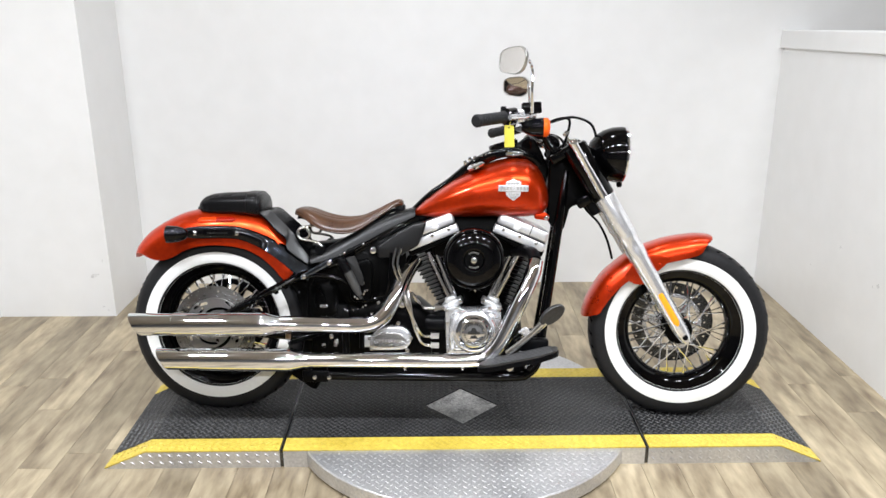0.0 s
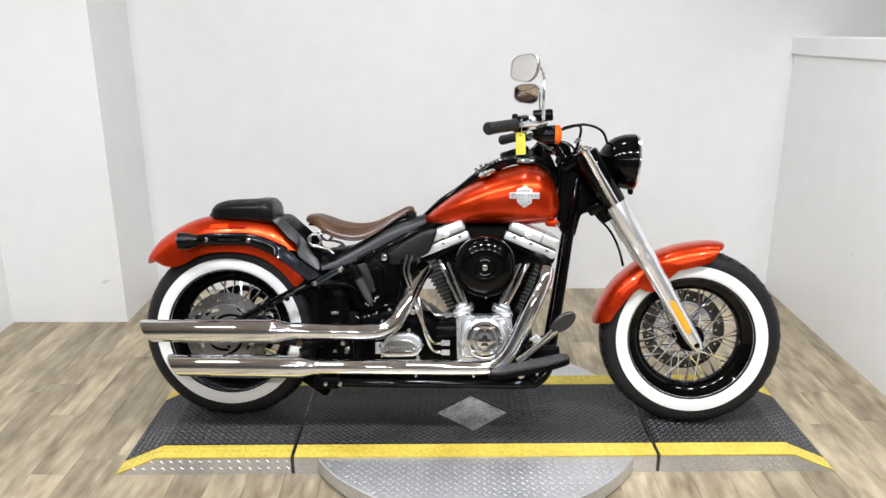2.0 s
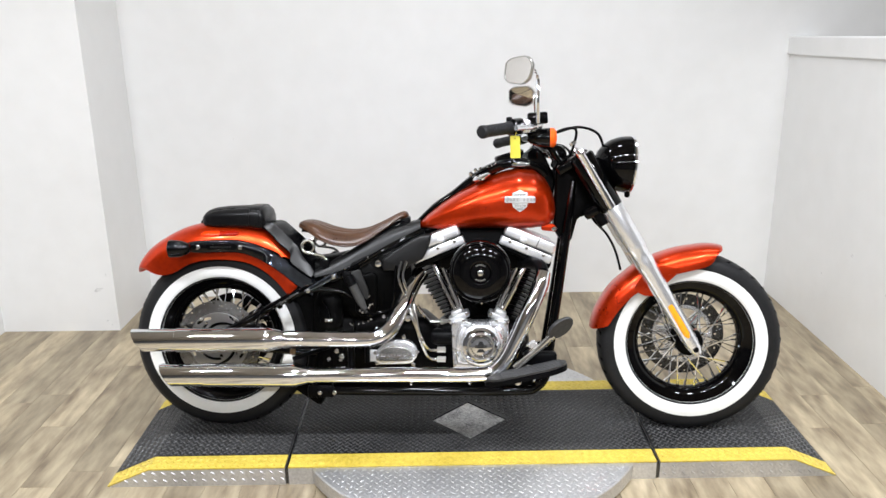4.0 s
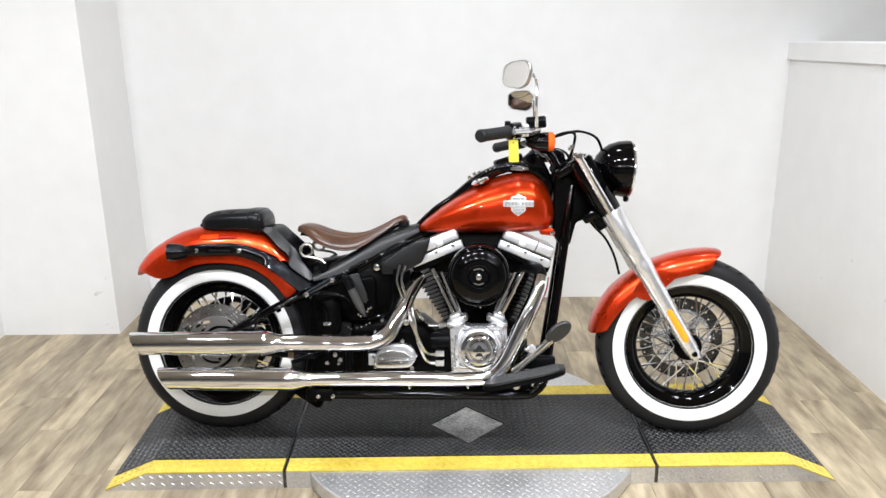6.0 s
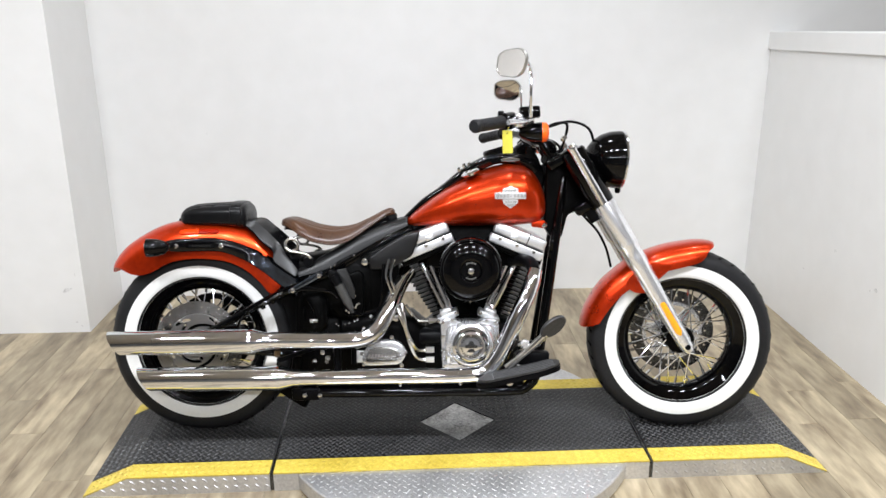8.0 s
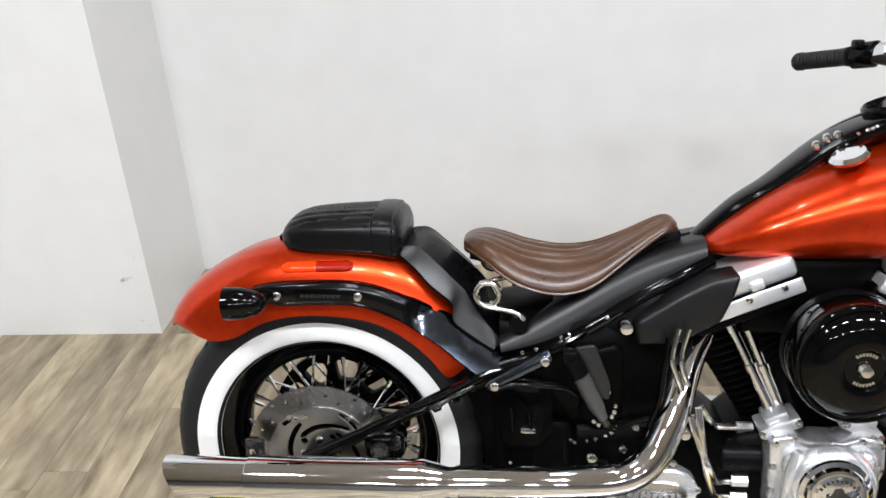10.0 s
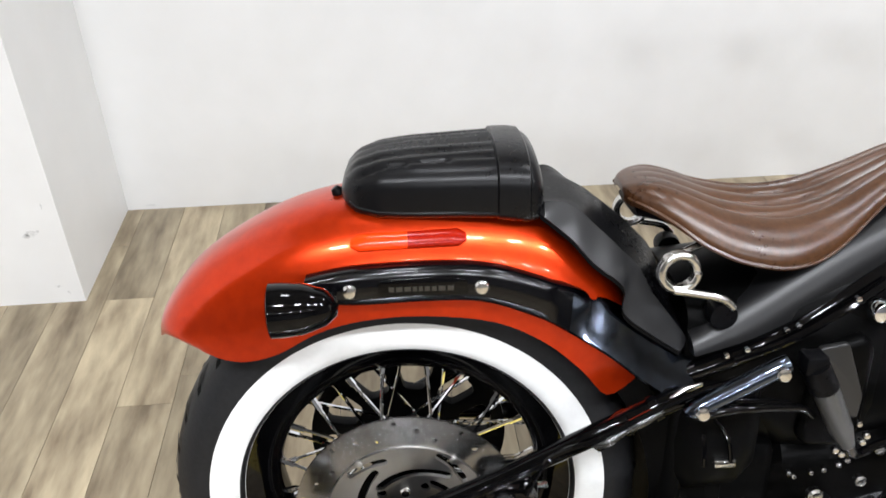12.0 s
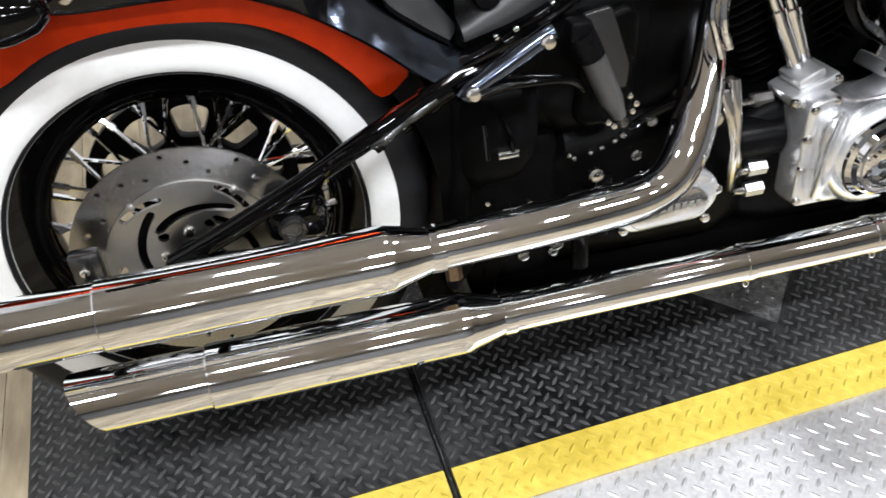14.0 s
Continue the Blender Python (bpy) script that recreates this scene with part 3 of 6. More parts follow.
for k in range(10):
    a0 = 2 * math.pi * (k + 0.3) / 10
    pulley.append(rounded([(r * math.cos(a0 + q), r * math.sin(a0 + q)) for r, q in ((0.080, -0.19), (0.100, -0.215), (0.122, -0.22), (0.127, 0.0), (0.122, 0.22), (0.100, 0.215), (0.080, 0.19), (0.077, 0.0))], 0.012, 3))
part_of("belt_pulley", plate("belt_pulley", pulley, 0.072, 0.092, 0.001), "dark", rear_wheel, "black belt pulley with windows", 30)
part("axle_nut", lathe([(0, -0.135), (0.010, -0.135), (0.017, -0.128), (0.019, -0.11), (0.026, -0.108), (0.026, -0.06), (0, -0.06)], segs=24), "satin", rear_wheel)
slots = [circle(0, 0, 0.106, 60)]
for k in range(6):
    a0 = radians(60 * k)
    slots.append([(0.092 * math.cos(a0 + t), 0.092 * math.sin(a0 + t)) for t in np.linspace(0, 0.75, 9)] +
                 [(0.058 * math.cos(a0 + t), 0.058 * math.sin(a0 + t)) for t in np.linspace(0.6, 0.15, 7)])
part_of("disc_carrier", plate("disc_carrier", slots, 0.08, 0.09, 0.0008), "alloy", front_wheel, "spoked alloy disc carrier", 30)


# -- mudguards
def fender(stations, w, mat, name, label, p=2.6, n=14, m=None, sub=4):
    ridge = spline([(a, b, 0) for (a, b), _ in stations], sub)
    skirt = spline([(a, b, 0) for _, (a, b) in stations], sub)
    ws = spline([(x, 0, 0) for x in w], sub) if isinstance(w, (list, tuple)) else [Vector((w, 0, 0))] * len(ridge)
    rings = []
    for R, K, W in zip(ridge, skirt, ws):
        half = []
        for k in range(n + 1):
            a = k / n * math.pi / 2
            yf, dr = math.sin(a) ** (2 / p), 1 - math.cos(a) ** (2 / p)
            q = R.lerp(K, dr)
            half.append(Vector((q.x, -W.x * yf, q.y)))
        other = [Vector((v.x, -v.y, v.z)) for v in half[1:]]
        rings.append(half[::-1] + other)
    bm = loft(rings, closed=False)
    if m is not None:
        moved(bm, m)
    ob = part(name, bm, mat, bike, label, 60)
    # keep the free edge crisp
    count = collections.Counter(k for f in ob.data.polygons for k in f.edge_keys)
    for e in ob.data.edges:
        if count[e.key] == 1:
            e.use_edge_sharp = True
    so = ob.modifiers.new("thickness", "SOLIDIFY")
    so.thickness, so.offset = 0.004, -1
    return ob


REAR_F = [((-1.114, 0.543), (-1.082, 0.570)), ((-1.102, 0.582), (-1.052, 0.553)), ((-1.062, 0.632), (-1.005, 0.542)), ((-1.000, 0.674), (-0.957, 0.552)),
          ((-0.930, 0.706), (-0.905, 0.580)), ((-0.850, 0.722), (-0.850, 0.595)), ((-0.770, 0.726), (-0.780, 0.598)), ((-0.690, 0.720), (-0.700, 0.587)),
          ((-0.622, 0.699), (-0.640, 0.557)), ((-0.572, 0.660), (-0.595, 0.517)), ((-0.538, 0.612), (-0.563, 0.482)), ((-0.520, 0.560), (-0.531, 0.503))]
rear_fender = fender(REAR_F, [0.05, 0.082, 0.098, 0.104, 0.106, 0.107, 0.107, 0.107, 0.107, 0.107, 0.107, 0.107], "paint", "rear_fender", "glossy orange rear mudguard")
FRONT_F = [((0.479, 0.350), (0.536, 0.370)), ((0.492, 0.405), (0.560, 0.410)), ((0.536, 0.485), (0.590, 0.450)), ((0.585, 0.536), (0.625, 0.483)),
           ((0.653, 0.587), (0.676, 0.517)), ((0.750, 0.627), (0.740, 0.547)), ((0.846, 0.645), (0.820, 0.568)), ((0.893, 0.646), (0.872, 0.586)), ((0.916, 0.642), (0.897, 0.628))]
front_fender = fender(FRONT_F, [0.082, 0.086, 0.087, 0.087, 0.087, 0.087, 0.086, 0.08, 0.07], "paint", "front_fender", "glossy orange front mudguard", m=FORK)
for s in (-1, 1):
    tab = rounded([(0.616, 0.500), (0.652, 0.476), (0.690, 0.478), (0.716, 0.512), (0.778, 0.572), (0.70, 0.585), (0.63, 0.53)], 0.02)
    me = plate("fender_bracket", [tab], s * 0.088, s * 0.084, 0.001)
    me.transform(FORK)
    part_of("fender_bracket", me, "paint", front_fender, "orange mounting tab of the mudguard")
    for bx, bz in ((0.655, 0.505), (0.70, 0.535), (0.735, 0.548)):
        q = FORK @ Vector((bx, s * 0.0885, bz))
        bolt(front_fender, q.x, q.y, q.z, 0.005, "paint", (0, s, 0), name="rivet")


# rear mudguard strut, bolts, reflector, lamp
S_TOP = [(-0.912, 0.655), (-0.858, 0.664), (-0.76, 0.667), (-0.70, 0.661), (-0.645, 0.643), (-0.60, 0.621), (-0.557, 0.597), (-0.505, 0.556), (-0.462, 0.526)]
S_BOT = [(-0.916, 0.629), (-0.86, 0.623), (-0.78, 0.625), (-0.715, 0.622), (-0.654, 0.600), (-0.61, 0.576), (-0.57, 0.550), (-0.52, 0.510), (-0.470, 0.478)]
for s in (-1, 1):
    tt, bb = spline([(x, z, 0) for x, z in S_TOP], 5), spline([(x, z, 0) for x, z in S_BOT], 5)
    rings, foot_rings = [], []
    for p, q in zip(tt, bb):
        k = max(0, min(1, (p.x + 0.635) / 0.05))
        out = 0.10 * max(0, p.x + 0.60)
        yt, yb = 0.126 - 0.034 * k + out, 0.126 + 0.007 * k + out
        c = q - p
        ring = [Vector((x, s * y, z)) for x, y, z in ((p.x, 0.106 - 0.030 * k, p.y), (p.x, yt - 0.007, p.y), (p.x + c.x * 0.04, yt - 0.0025, p.y + c.y * 0.04), (p.x + c.x * 0.12, yt, p.y + c.y * 0.12),
                                                      (p.x + c.x * 0.5, (yt + yb) / 2 + 0.0025, p.y + c.y * 0.5), (q.x - c.x * 0.08, yb, q.y - c.y * 0.08), (q.x, yb - 0.003, q.y), (q.x, 0.108, q.y))]
        if p.x < -0.612:
            rings.append(ring)
        else:
            foot_rings.append(ring)
    st = part("fender_strut", loft(rings + foot_rings[:1]), "strut", bike, "gloss black mudguard strut", 35)
    # same gloss black strut; its bluish reflection is put into the colour
    part("strut_foot", loft(foot_rings), "blue_sheen", st, "gloss black lower end of the strut with a bluish reflection painted in", 35)
    # raised inner panels of the strut
    x0, x1 = -0.832, -0.732
    xs = np.linspace(x0, x1, 6)
    top = [(x, interp(x, [q[0] for q in S_TOP], [q[1] for q in S_TOP]) - 0.010) for x in xs]
    bot = [(x, interp(x, [q[0] for q in S_BOT], [q[1] for q in S_BOT]) + 0.010) for x in xs]
    part_of("panel", plate("panel", [rounded(top + bot[::-1], 0.006, 2)], s * 0.1285, s * 0.1255, 0.001), "gloss", st, "raised gloss black panel of the strut")
    xb = x0 + 0.012
    random.seed(12)
    while s < 0 and xb < x1 - 0.014:
        wb = random.uniform(0.004, 0.0085)
        part_of("script_bar", plate("script_bar", [[(xb, 0.6405), (xb + wb, 0.6405), (xb + wb, 0.6465), (xb, 0.6465)]], -0.1291, -0.1280, 0.0), "dark_steel", st)
        xb += wb + 0.0022
    if s < 0:
        for bx in (-0.863, -0.717):
            bolt(st, bx, -0.126, 0.642, 0.0086, "dull_chrome")
# the brighter half has the reflector's lit look painted into its lens
for x0, x1, mt, lab in ((-0.862, -0.798, "lens_lit", "half of the red side reflector painted orange-red as if lit"), (-0.7975, -0.731, "lens_unlit", "half of the red side reflector painted deep red as if unlit")):
    rings = []
    for x in np.linspace(x0, x1, 8):
        e = max(0.25, min(1, (x + 0.862) / 0.006 + 0.3, (-0.731 - x) / 0.006 + 0.3)) if mt else 1
        zc = 0.684 + 0.004 * (x + 0.862) / 0.13
        rings.append([Vector((x, -0.0890 - 0.006 * math.cos(a) * e - 0.018 * math.sin(a) * -0.28, zc + 0.0085 * e * math.sin(a))) for a in (2 * math.pi * k / 14 for k in range(14))])
    part("reflector", loft(rings), mt, rear_fender, lab, 50)

lamp = part("turn_signal", lathe([(0, 0.072), (0.010, 0.070), (0.020, 0.058), (0.0275, 0.035), (0.0295, 0.012), (0.0295, 0.0), (0.026, -0.002), (0, -0.002)], (-0.944, -0.165, 0.641), (1, 0.04, 0.02), 28),
            "gloss", bike, "bullet-shaped gloss black rear turn signal")
part("lens", lathe([(0, -0.003), (0.012, -0.0028), (0.020, -0.0015), (0.0245, 0.001), (0.026, 0.004)], (-0.943, -0.165, 0.641), (1, 0.04, 0.02), 28), "red", lamp, "red lens of the turn signal")
part("stalk", tube([(-0.895, -0.165, 0.642), (-0.885, -0.13, 0.642), (-0.885, -0.10, 0.642)], 0.008), "gloss", lamp)

# -- black cover between mudguard and frame
# edge over the mudguard, ridge and crown, from the pad down to the frame
COVER_LOW = [(-0.648, 0.711), (-0.615, 0.686), (-0.588, 0.656), (-0.553, 0.626), (-0.550, 0.592), (-0.514, 0.562), (-0.480, 0.539)]
COVER_RIDGE = [(-0.645, 0.719), (-0.612, 0.717), (-0.580, 0.690), (-0.553, 0.664), (-0.530, 0.640), (-0.510, 0.605), (-0.467, 0.549)]
COVER_CROWN = [(-0.640, 0.718), (-0.597, 0.720), (-0.556, 0.692), (-0.522, 0.662), (-0.496, 0.634), (-0.478, 0.601), (-0.458, 0.556)]
lines = []
for q, pts in enumerate((COVER_LOW, None, COVER_RIDGE, None, COVER_CROWN)):
    line = []
    for k in range(7):
        (lx, lz), (rx, rz), (cx, cz) = COVER_LOW[k], COVER_RIDGE[k], COVER_CROWN[k]
        wl, wr = (0.086, 0.100, 0.105, 0.106, 0.106, 0.107, 0.107)[k], (0.066, 0.074, 0.079, 0.082, 0.085, 0.088, 0.092)[k]
        line.append(((lx, wl, lz), (lx * 0.5 + rx * 0.5, wl * 0.45 + wr * 0.55 + 0.003, lz * 0.5 + rz * 0.5), (rx, wr, rz),
                     (rx * 0.4 + cx * 0.6, wr * 0.62, rz * 0.4 + cz * 0.6 - 0.005), (cx, 0.0, cz))[q])
    lines.append(spline(line, 5))
rings = []
for stations in zip(*lines):
    ring = list(stations) + [Vector((v.x, -v.y, v.z)) for v in stations[-2::-1]]
    rings.append(ring + [v - Vector((0, 0, 0.006)) for v in ring[::-1]])
fender_cover = part("fender_cover", loft(rings), "satin", bike, "black plastic cover ahead of the mudguard", 24)
for s in (-1, 1):
    rings = [[Vector((v.x, s * (v.y + 0.0022), v.z + 0.0008)) for v in st[:3]] + [Vector((v.x, s * (v.y - 0.002), v.z - 0.002)) for v in st[2::-1]] for st in list(zip(*lines))[1:]]
    part("cover_panel", loft(rings), "cover", fender_cover, "satin grey-black outer panel of the cover", 40)

# -- pillion pad
xs = [-0.872, -0.866, -0.854, -0.828, -0.79, -0.745, -0.70, -0.672, -0.656, -0.648, -0.643]
zt = [0.737, 0.751, 0.763, 0.772, 0.776, 0.778, 0.780, 0.780, 0.778, 0.771, 0.757]
zb = [0.722, 0.714, 0.706, 0.702, 0.702, 0.703, 0.702, 0.698, 0.696, 0.697, 0.704]
wd = [0.042, 0.056, 0.067, 0.077, 0.083, 0.088, 0.091, 0.092, 0.091, 0.086, 0.076]


def pad_ring(x, grow=0.0, ribs=True):
    w, t, b = interp(x, xs, wd) + grow, interp(x, xs, zt) + grow, interp(x, xs, zb)
    ring = superloop(x, w, b, t, 88, 2.5, 6)
    if ribs:
        fade = max(0, min(1, (x + 0.868) / 0.03))
        for v in ring:
            if v.z > t - 0.028 and abs(v.y) < 0.0625 and x < -0.692:
                v.z -= 0.0062 * fade * (1 - abs(math.sin(math.pi * (v.y + 0.0125) / 0.025)) ** 0.6)
    return ring


pad = part("pillion_pad", loft([pad_ring(x) for x in np.linspace(xs[0], xs[-1], 44)]), "hide", bike, "black leather pillion pad with ribbed top", 60)
part("strap", loft([pad_ring(x, g, False) for x, g in ((-0.696, 0.0005), (-0.694, 0.0032), (-0.684, 0.0034), (-0.672, 0.0034), (-0.660, 0.0032), (-0.658, 0.0005))]), "hide", pad, "plain black leather strap across the pad", 40)
for sy in (-1, 1):
    pts = []
    for x in np.linspace(-0.845, -0.698, 18):
        w, t, b = interp(x, xs, wd), interp(x, xs, zt), interp(x, xs, zb)
        pts.append(Vector((x, sy * (w * 0.945 + 0.0006), b + (t - b) * 0.66)))
    part("stitching", tube(pts, 0.0011, 6, 2), "satin", pad)
    pts = [Vector((x, sy * (interp(x, xs, wd) * 0.985), interp(x, xs, zb) + 0.012)) for x in np.linspace(-0.862, -0.650, 22)]
    part("piping", tube(pts, 0.0022, 6, 2), "hide", pad)
part("pad_knob", lathe([(0, 0), (0.007, 0), (0.008, 0.008), (0.005, 0.014), (0, 0.015)], (-0.875, -0.012, 0.714), (-0.6, 0, 0.8), 12), "satin", bike, "small black mounting knob")

# -- solo saddle
sx = [-0.537, -0.532, -0.517, -0.492, -0.46, -0.42, -0.36, -0.302, -0.246, -0.200, -0.178, -0.164, -0.156]
sz = [0.718, 0.722, 0.727, 0.727, 0.718, 0.704, 0.694, 0.700, 0.723, 0.747, 0.756, 0.755, 0.748]
sw = [0.025, 0.039, 0.057, 0.079, 0.100, 0.112, 0.112, 0.093, 0.066, 0.048, 0.040, 0.032, 0.018]
curve = spline([(a, b, c) for a, b, c in zip(sx, sz, sw)], 5)
sx, sz, sw = [q.x for q in curve], [q.y for q in curve], [q.z for q in curve]
CROWN = 1.10


def saddle_ring(x, z, w, n=120):
    """The top across: broad pleats, a plain band and a rolled edge."""
    out = []
    e = max(0, min(1, (x + 0.520) / 0.17, (-0.156 - x) / 0.07))
    for k in range(n + 1):
        u = -1 + 2 * k / n
        y, a = w * u, abs(u)
        dz = -CROWN * y * y
        if a < 0.52:
            dz -= 0.0125 * e * (1 - abs(math.sin(math.pi * (a - 0.175) / 0.345)) ** 0.9)
        if a > 0.52:
            dz -= 0.0125 * e * max(0, 1 - (a - 0.52) / 0.08) ** 2
            dz -= 0.036 * min(1, w / 0.10) * (1 - math.sqrt(max(0, 1 - ((a - 0.52) / 0.485) ** 2)))
        out.append(Vector((x, y, z + dz)))
    return out


rings = []
for x, z, w in zip(sx, sz, sw):
    top = saddle_ring(x, z, w)
    low = [Vector((v.x, v.y * 0.97, v.z - 0.008)) for v in top[::-1]]
    rings.append(top + low)
saddle = part("saddle", loft(rings), "leather", bike, "ribbed brown leather solo saddle", 70)
pan = []
for x in np.linspace(-0.525, -0.163, 24):
    z, w = interp(x, sx, sz), interp(x, sx, sw) * 0.93
    pan.append([Vector((x, w * math.cos(a), z - 0.033 - CROWN * (w * math.cos(a)) ** 2 + 0.007 * math.sin(a))) for a in (2 * math.pi * k / 20 for k in range(20))])
part("seat_pan", loft(pan), "satin", saddle, "black steel saddle pan", 50)
for s in (-1, 1):
    pts = [Vector((x, s * (interp(x, sx, sw) * 0.998), interp(x, sx, sz) - CROWN * interp(x, sx, sw) ** 2 - 0.035 * min(1, interp(x, sx, sw) / 0.10))) for x in np.linspace(-0.534, -0.160, 26)]
    part("seat_piping", tube(pts, 0.0028, 6, 2), "leather", saddle)
    # hairpin coil spring and its arms
    c = Vector((-0.490, s * 0.105, 0.643))
    coil = []
    for k in range(61):
        a = 2 * math.pi * 2.0 * k / 60
        coil.append(c + Vector((0.0205 * math.cos(a), s * (-0.004 + 0.011 * k / 60), 0.0205 * math.sin(a))))
    bm = tube(coil, 0.0055, 8, 1)
    tube([(-0.485, s * 0.101, 0.6645), (-0.455, s * 0.085, 0.668), (-0.420, s * 0.09, 0.674)], 0.0048, 8, bm=bm)
    tube([(-0.496, s * 0.113, 0.622), (-0.470, s * 0.116, 0.619), (-0.440, s * 0.118, 0.612), (-0.426, s * 0.118, 0.600)], 0.0050, 8, bm=bm)
    part("seat_spring", bm, "dull_chrome", saddle, "bright coiled seat spring", 60)
    part("spring_mount", lathe([(0, -0.012), (0.016, -0.012), (0.018, 0), (0.016, 0.012), (0, 0.012)], (-0.435, s * 0.105, 0.588), (0, 1, 0), 16), "satin", saddle)
    bolt(saddle, -0.395, s * 0.10, 0.652, 0.006, "dull_chrome", (0, 0, -1))
part("seat_bracket", box(-0.185, -0.150, -0.03, 0.03, 0.690, 0.738, 0.006), "satin", saddle, "black saddle pivot bracket")
bolt(saddle, -0.166, -0.031, 0.704, 0.007, "dull_chrome")

# -- frame
frame_ob = part("frame", tube([(-0.47, 0.10, 0.50), (-0.47, -0.10, 0.50)], 0.02), "gloss", bike, "gloss black tubular steel frame")
for s in (-1, 1):
    part("seat_rail", tube([(-0.475, s * 0.108, 0.506), (-0.40, s * 0.106, 0.534), (-0.365, s * 0.104, 0.549), (-0.31, s * 0.098, 0.580), (-0.18, s * 0.072, 0.655), (-0.10, s * 0.05, 0.69)], [0.012, 0.013, 0.013, 0.014, 0.015, 0.015]), "gloss", frame_ob)
    part("down_tube", tube([(0.412, s * 0.030, 0.860), (0.392, s * 0.042, 0.72), (0.365, s * 0.055, 0.52), (0.335, s * 0.07, 0.31), (0.320, s * 0.085, 0.205), (0.285, s * 0.105, 0.162), (0.22, s * 0.118, 0.152),
                            (-0.10, s * 0.122, 0.150), (-0.42, s * 0.122, 0.150), (-0.47, s * 0.122, 0.165), (-0.49, s * 0.122, 0.22)], 0.017), "gloss", frame_ob)
    part("rear_post", tube([(-0.49, s * 0.100, 0.20), (-0.47, s * 0.095, 0.35), (-0.47, s * 0.095, 0.50)], 0.017), "dark", frame_ob)
    part("swingarm", tube([(-0.835, s * 0.130, 0.322), (-0.769, s * 0.140, 0.356), (-0.702, s * 0.146, 0.393), (-0.588, s * 0.150, 0.455), (-0.486, s * 0.148, 0.503)], [0.012, 0.013, 0.012, 0.013, 0.014]), "gloss", frame_ob, "gloss black swingarm tube")
    part("swingarm", tube([(-0.835, s * 0.130, 0.316), (-0.70, s * 0.138, 0.305), (-0.52, s * 0.135, 0.290), (-0.46, s * 0.13, 0.285)], 0.016), "gloss", frame_ob, "gloss black swingarm tube")
    part("axle_plate", box(-0.846, -0.770, s * 0.13 - 0.008, s * 0.13 + 0.008, 0.296, 0.330, 0.012, segs=3), "gloss", frame_ob)
part("bracket", box(-0.495, -0.405, -0.142, -0.126, 0.128, 0.168, 0.004), "satin", frame_ob)
for bx in (-0.452, -0.402):
    bolt(frame_ob, bx, -0.142, 0.146, 0.0085, "dull_chrome")
part("rear_casting", box(-0.465, -0.335, -0.105, 0.105, 0.17, 0.40, 0.02), "dark", frame_ob)
part("steering_head", tube([(0.384, 0, 0.946), (0.452, 0, 0.815)], 0.031, 20), "gloss", frame_ob, "gloss black steering head")
part("backbone", tube([(0.40, 0, 0.90), (0.2, 0, 0.80), (-0.1, 0, 0.70), (-0.3, 0, 0.62)], 0.03), "satin", frame_ob)
part_of("gusset", plate("gusset", [rounded([(0.345, 0.700), (0.350, 0.900), (0.385, 0.945), (0.425, 0.930), (0.485, 0.800), (0.470, 0.750), (0.425, 0.735), (0.405, 0.655), (0.372, 0.655)], 0.012)], -0.045, 0.045, 0.008), "dark", frame_ob, "black steering neck cover")
# satin cover of the seat rail
for s in (-1, 1):
    top = [(-0.470, 0.564), (-0.418, 0.592), (-0.34, 0.632), (-0.27, 0.672), (-0.19, 0.708), (-0.112, 0.729)]
    bot = [(-0.466, 0.540), (-0.396, 0.557), (-0.33, 0.583), (-0.26, 0.625), (-0.18, 0.668), (-0.11, 0.702)]
    tt, bb = spline([(a, b, 0) for a, b in top], 4), spline([(a, b, 0) for a, b in bot], 4)
    rings = []
    for a, b in zip(tt, bb):
        k = (a.x + 0.464) / 0.35
        yo = 0.118 - 0.055 * k
        face = [(u, math.sin(u * math.pi / 2), 1 - math.cos(u * math.pi / 2)) for u in np.linspace(0, 1, 9)]
        rings.append([Vector((b.x, s * (yo - 0.006), b.y - 0.002))] + [Vector((b.x + (a.x - b.x) * h, s * (yo + 0.004 - 0.034 * d), b.y + (a.y - b.y) * h)) for u, h, d in face]
                     + [Vector((a.x, s * 0.008, a.y + 0.001)), Vector((b.x, s * 0.008, b.y - 0.004))])
    part("rail_cover", loft(rings), "matte", bike, "satin black cover along the seat rail", 60)
part("battery_cover", loft([superloop(x, w, b, t, 24, 4) for x, w, b, t in ((-0.47, 0.10, 0.50, 0.60), (-0.40, 0.11, 0.40, 0.61), (-0.30, 0.112, 0.36, 0.635), (-0.20, 0.105, 0.37, 0.66), (-0.14, 0.09, 0.42, 0.66))]), "dark", bike,
     "black battery box under the saddle")

# -- fuel tank with console
tx = [-0.120, -0.112, -0.085, -0.035, 0.02, 0.095, 0.17, 0.225, 0.275, 0.312, 0.334, 0.344, 0.349]
th = [0.716, 0.724, 0.750, 0.790, 0.827, 0.868, 0.896, 0.908, 0.903, 0.876, 0.840, 0.806, 0.782]
tb = [0.704, 0.700, 0.698, 0.697, 0.697, 0.698, 0.699, 0.700, 0.702, 0.706, 0.716, 0.732, 0.752]
tw = [0.026, 0.048, 0.082, 0.108, 0.126, 0.143, 0.153, 0.156, 0.150, 0.134, 0.112, 0.086, 0.05]
rings = [superloop(x, interp(x, tx, tw), interp(x, tx, tb), interp(x, tx, th), 56, 2.25, 3.2) for x in sorted(set(list(np.linspace(-0.12, 0.34, 40)) + [0.343, 0.346, 0.349, -0.118]))]
tank = part("fuel_tank", loft(rings), "paint", bike, "teardrop fuel tank in glossy metallic orange", 70)
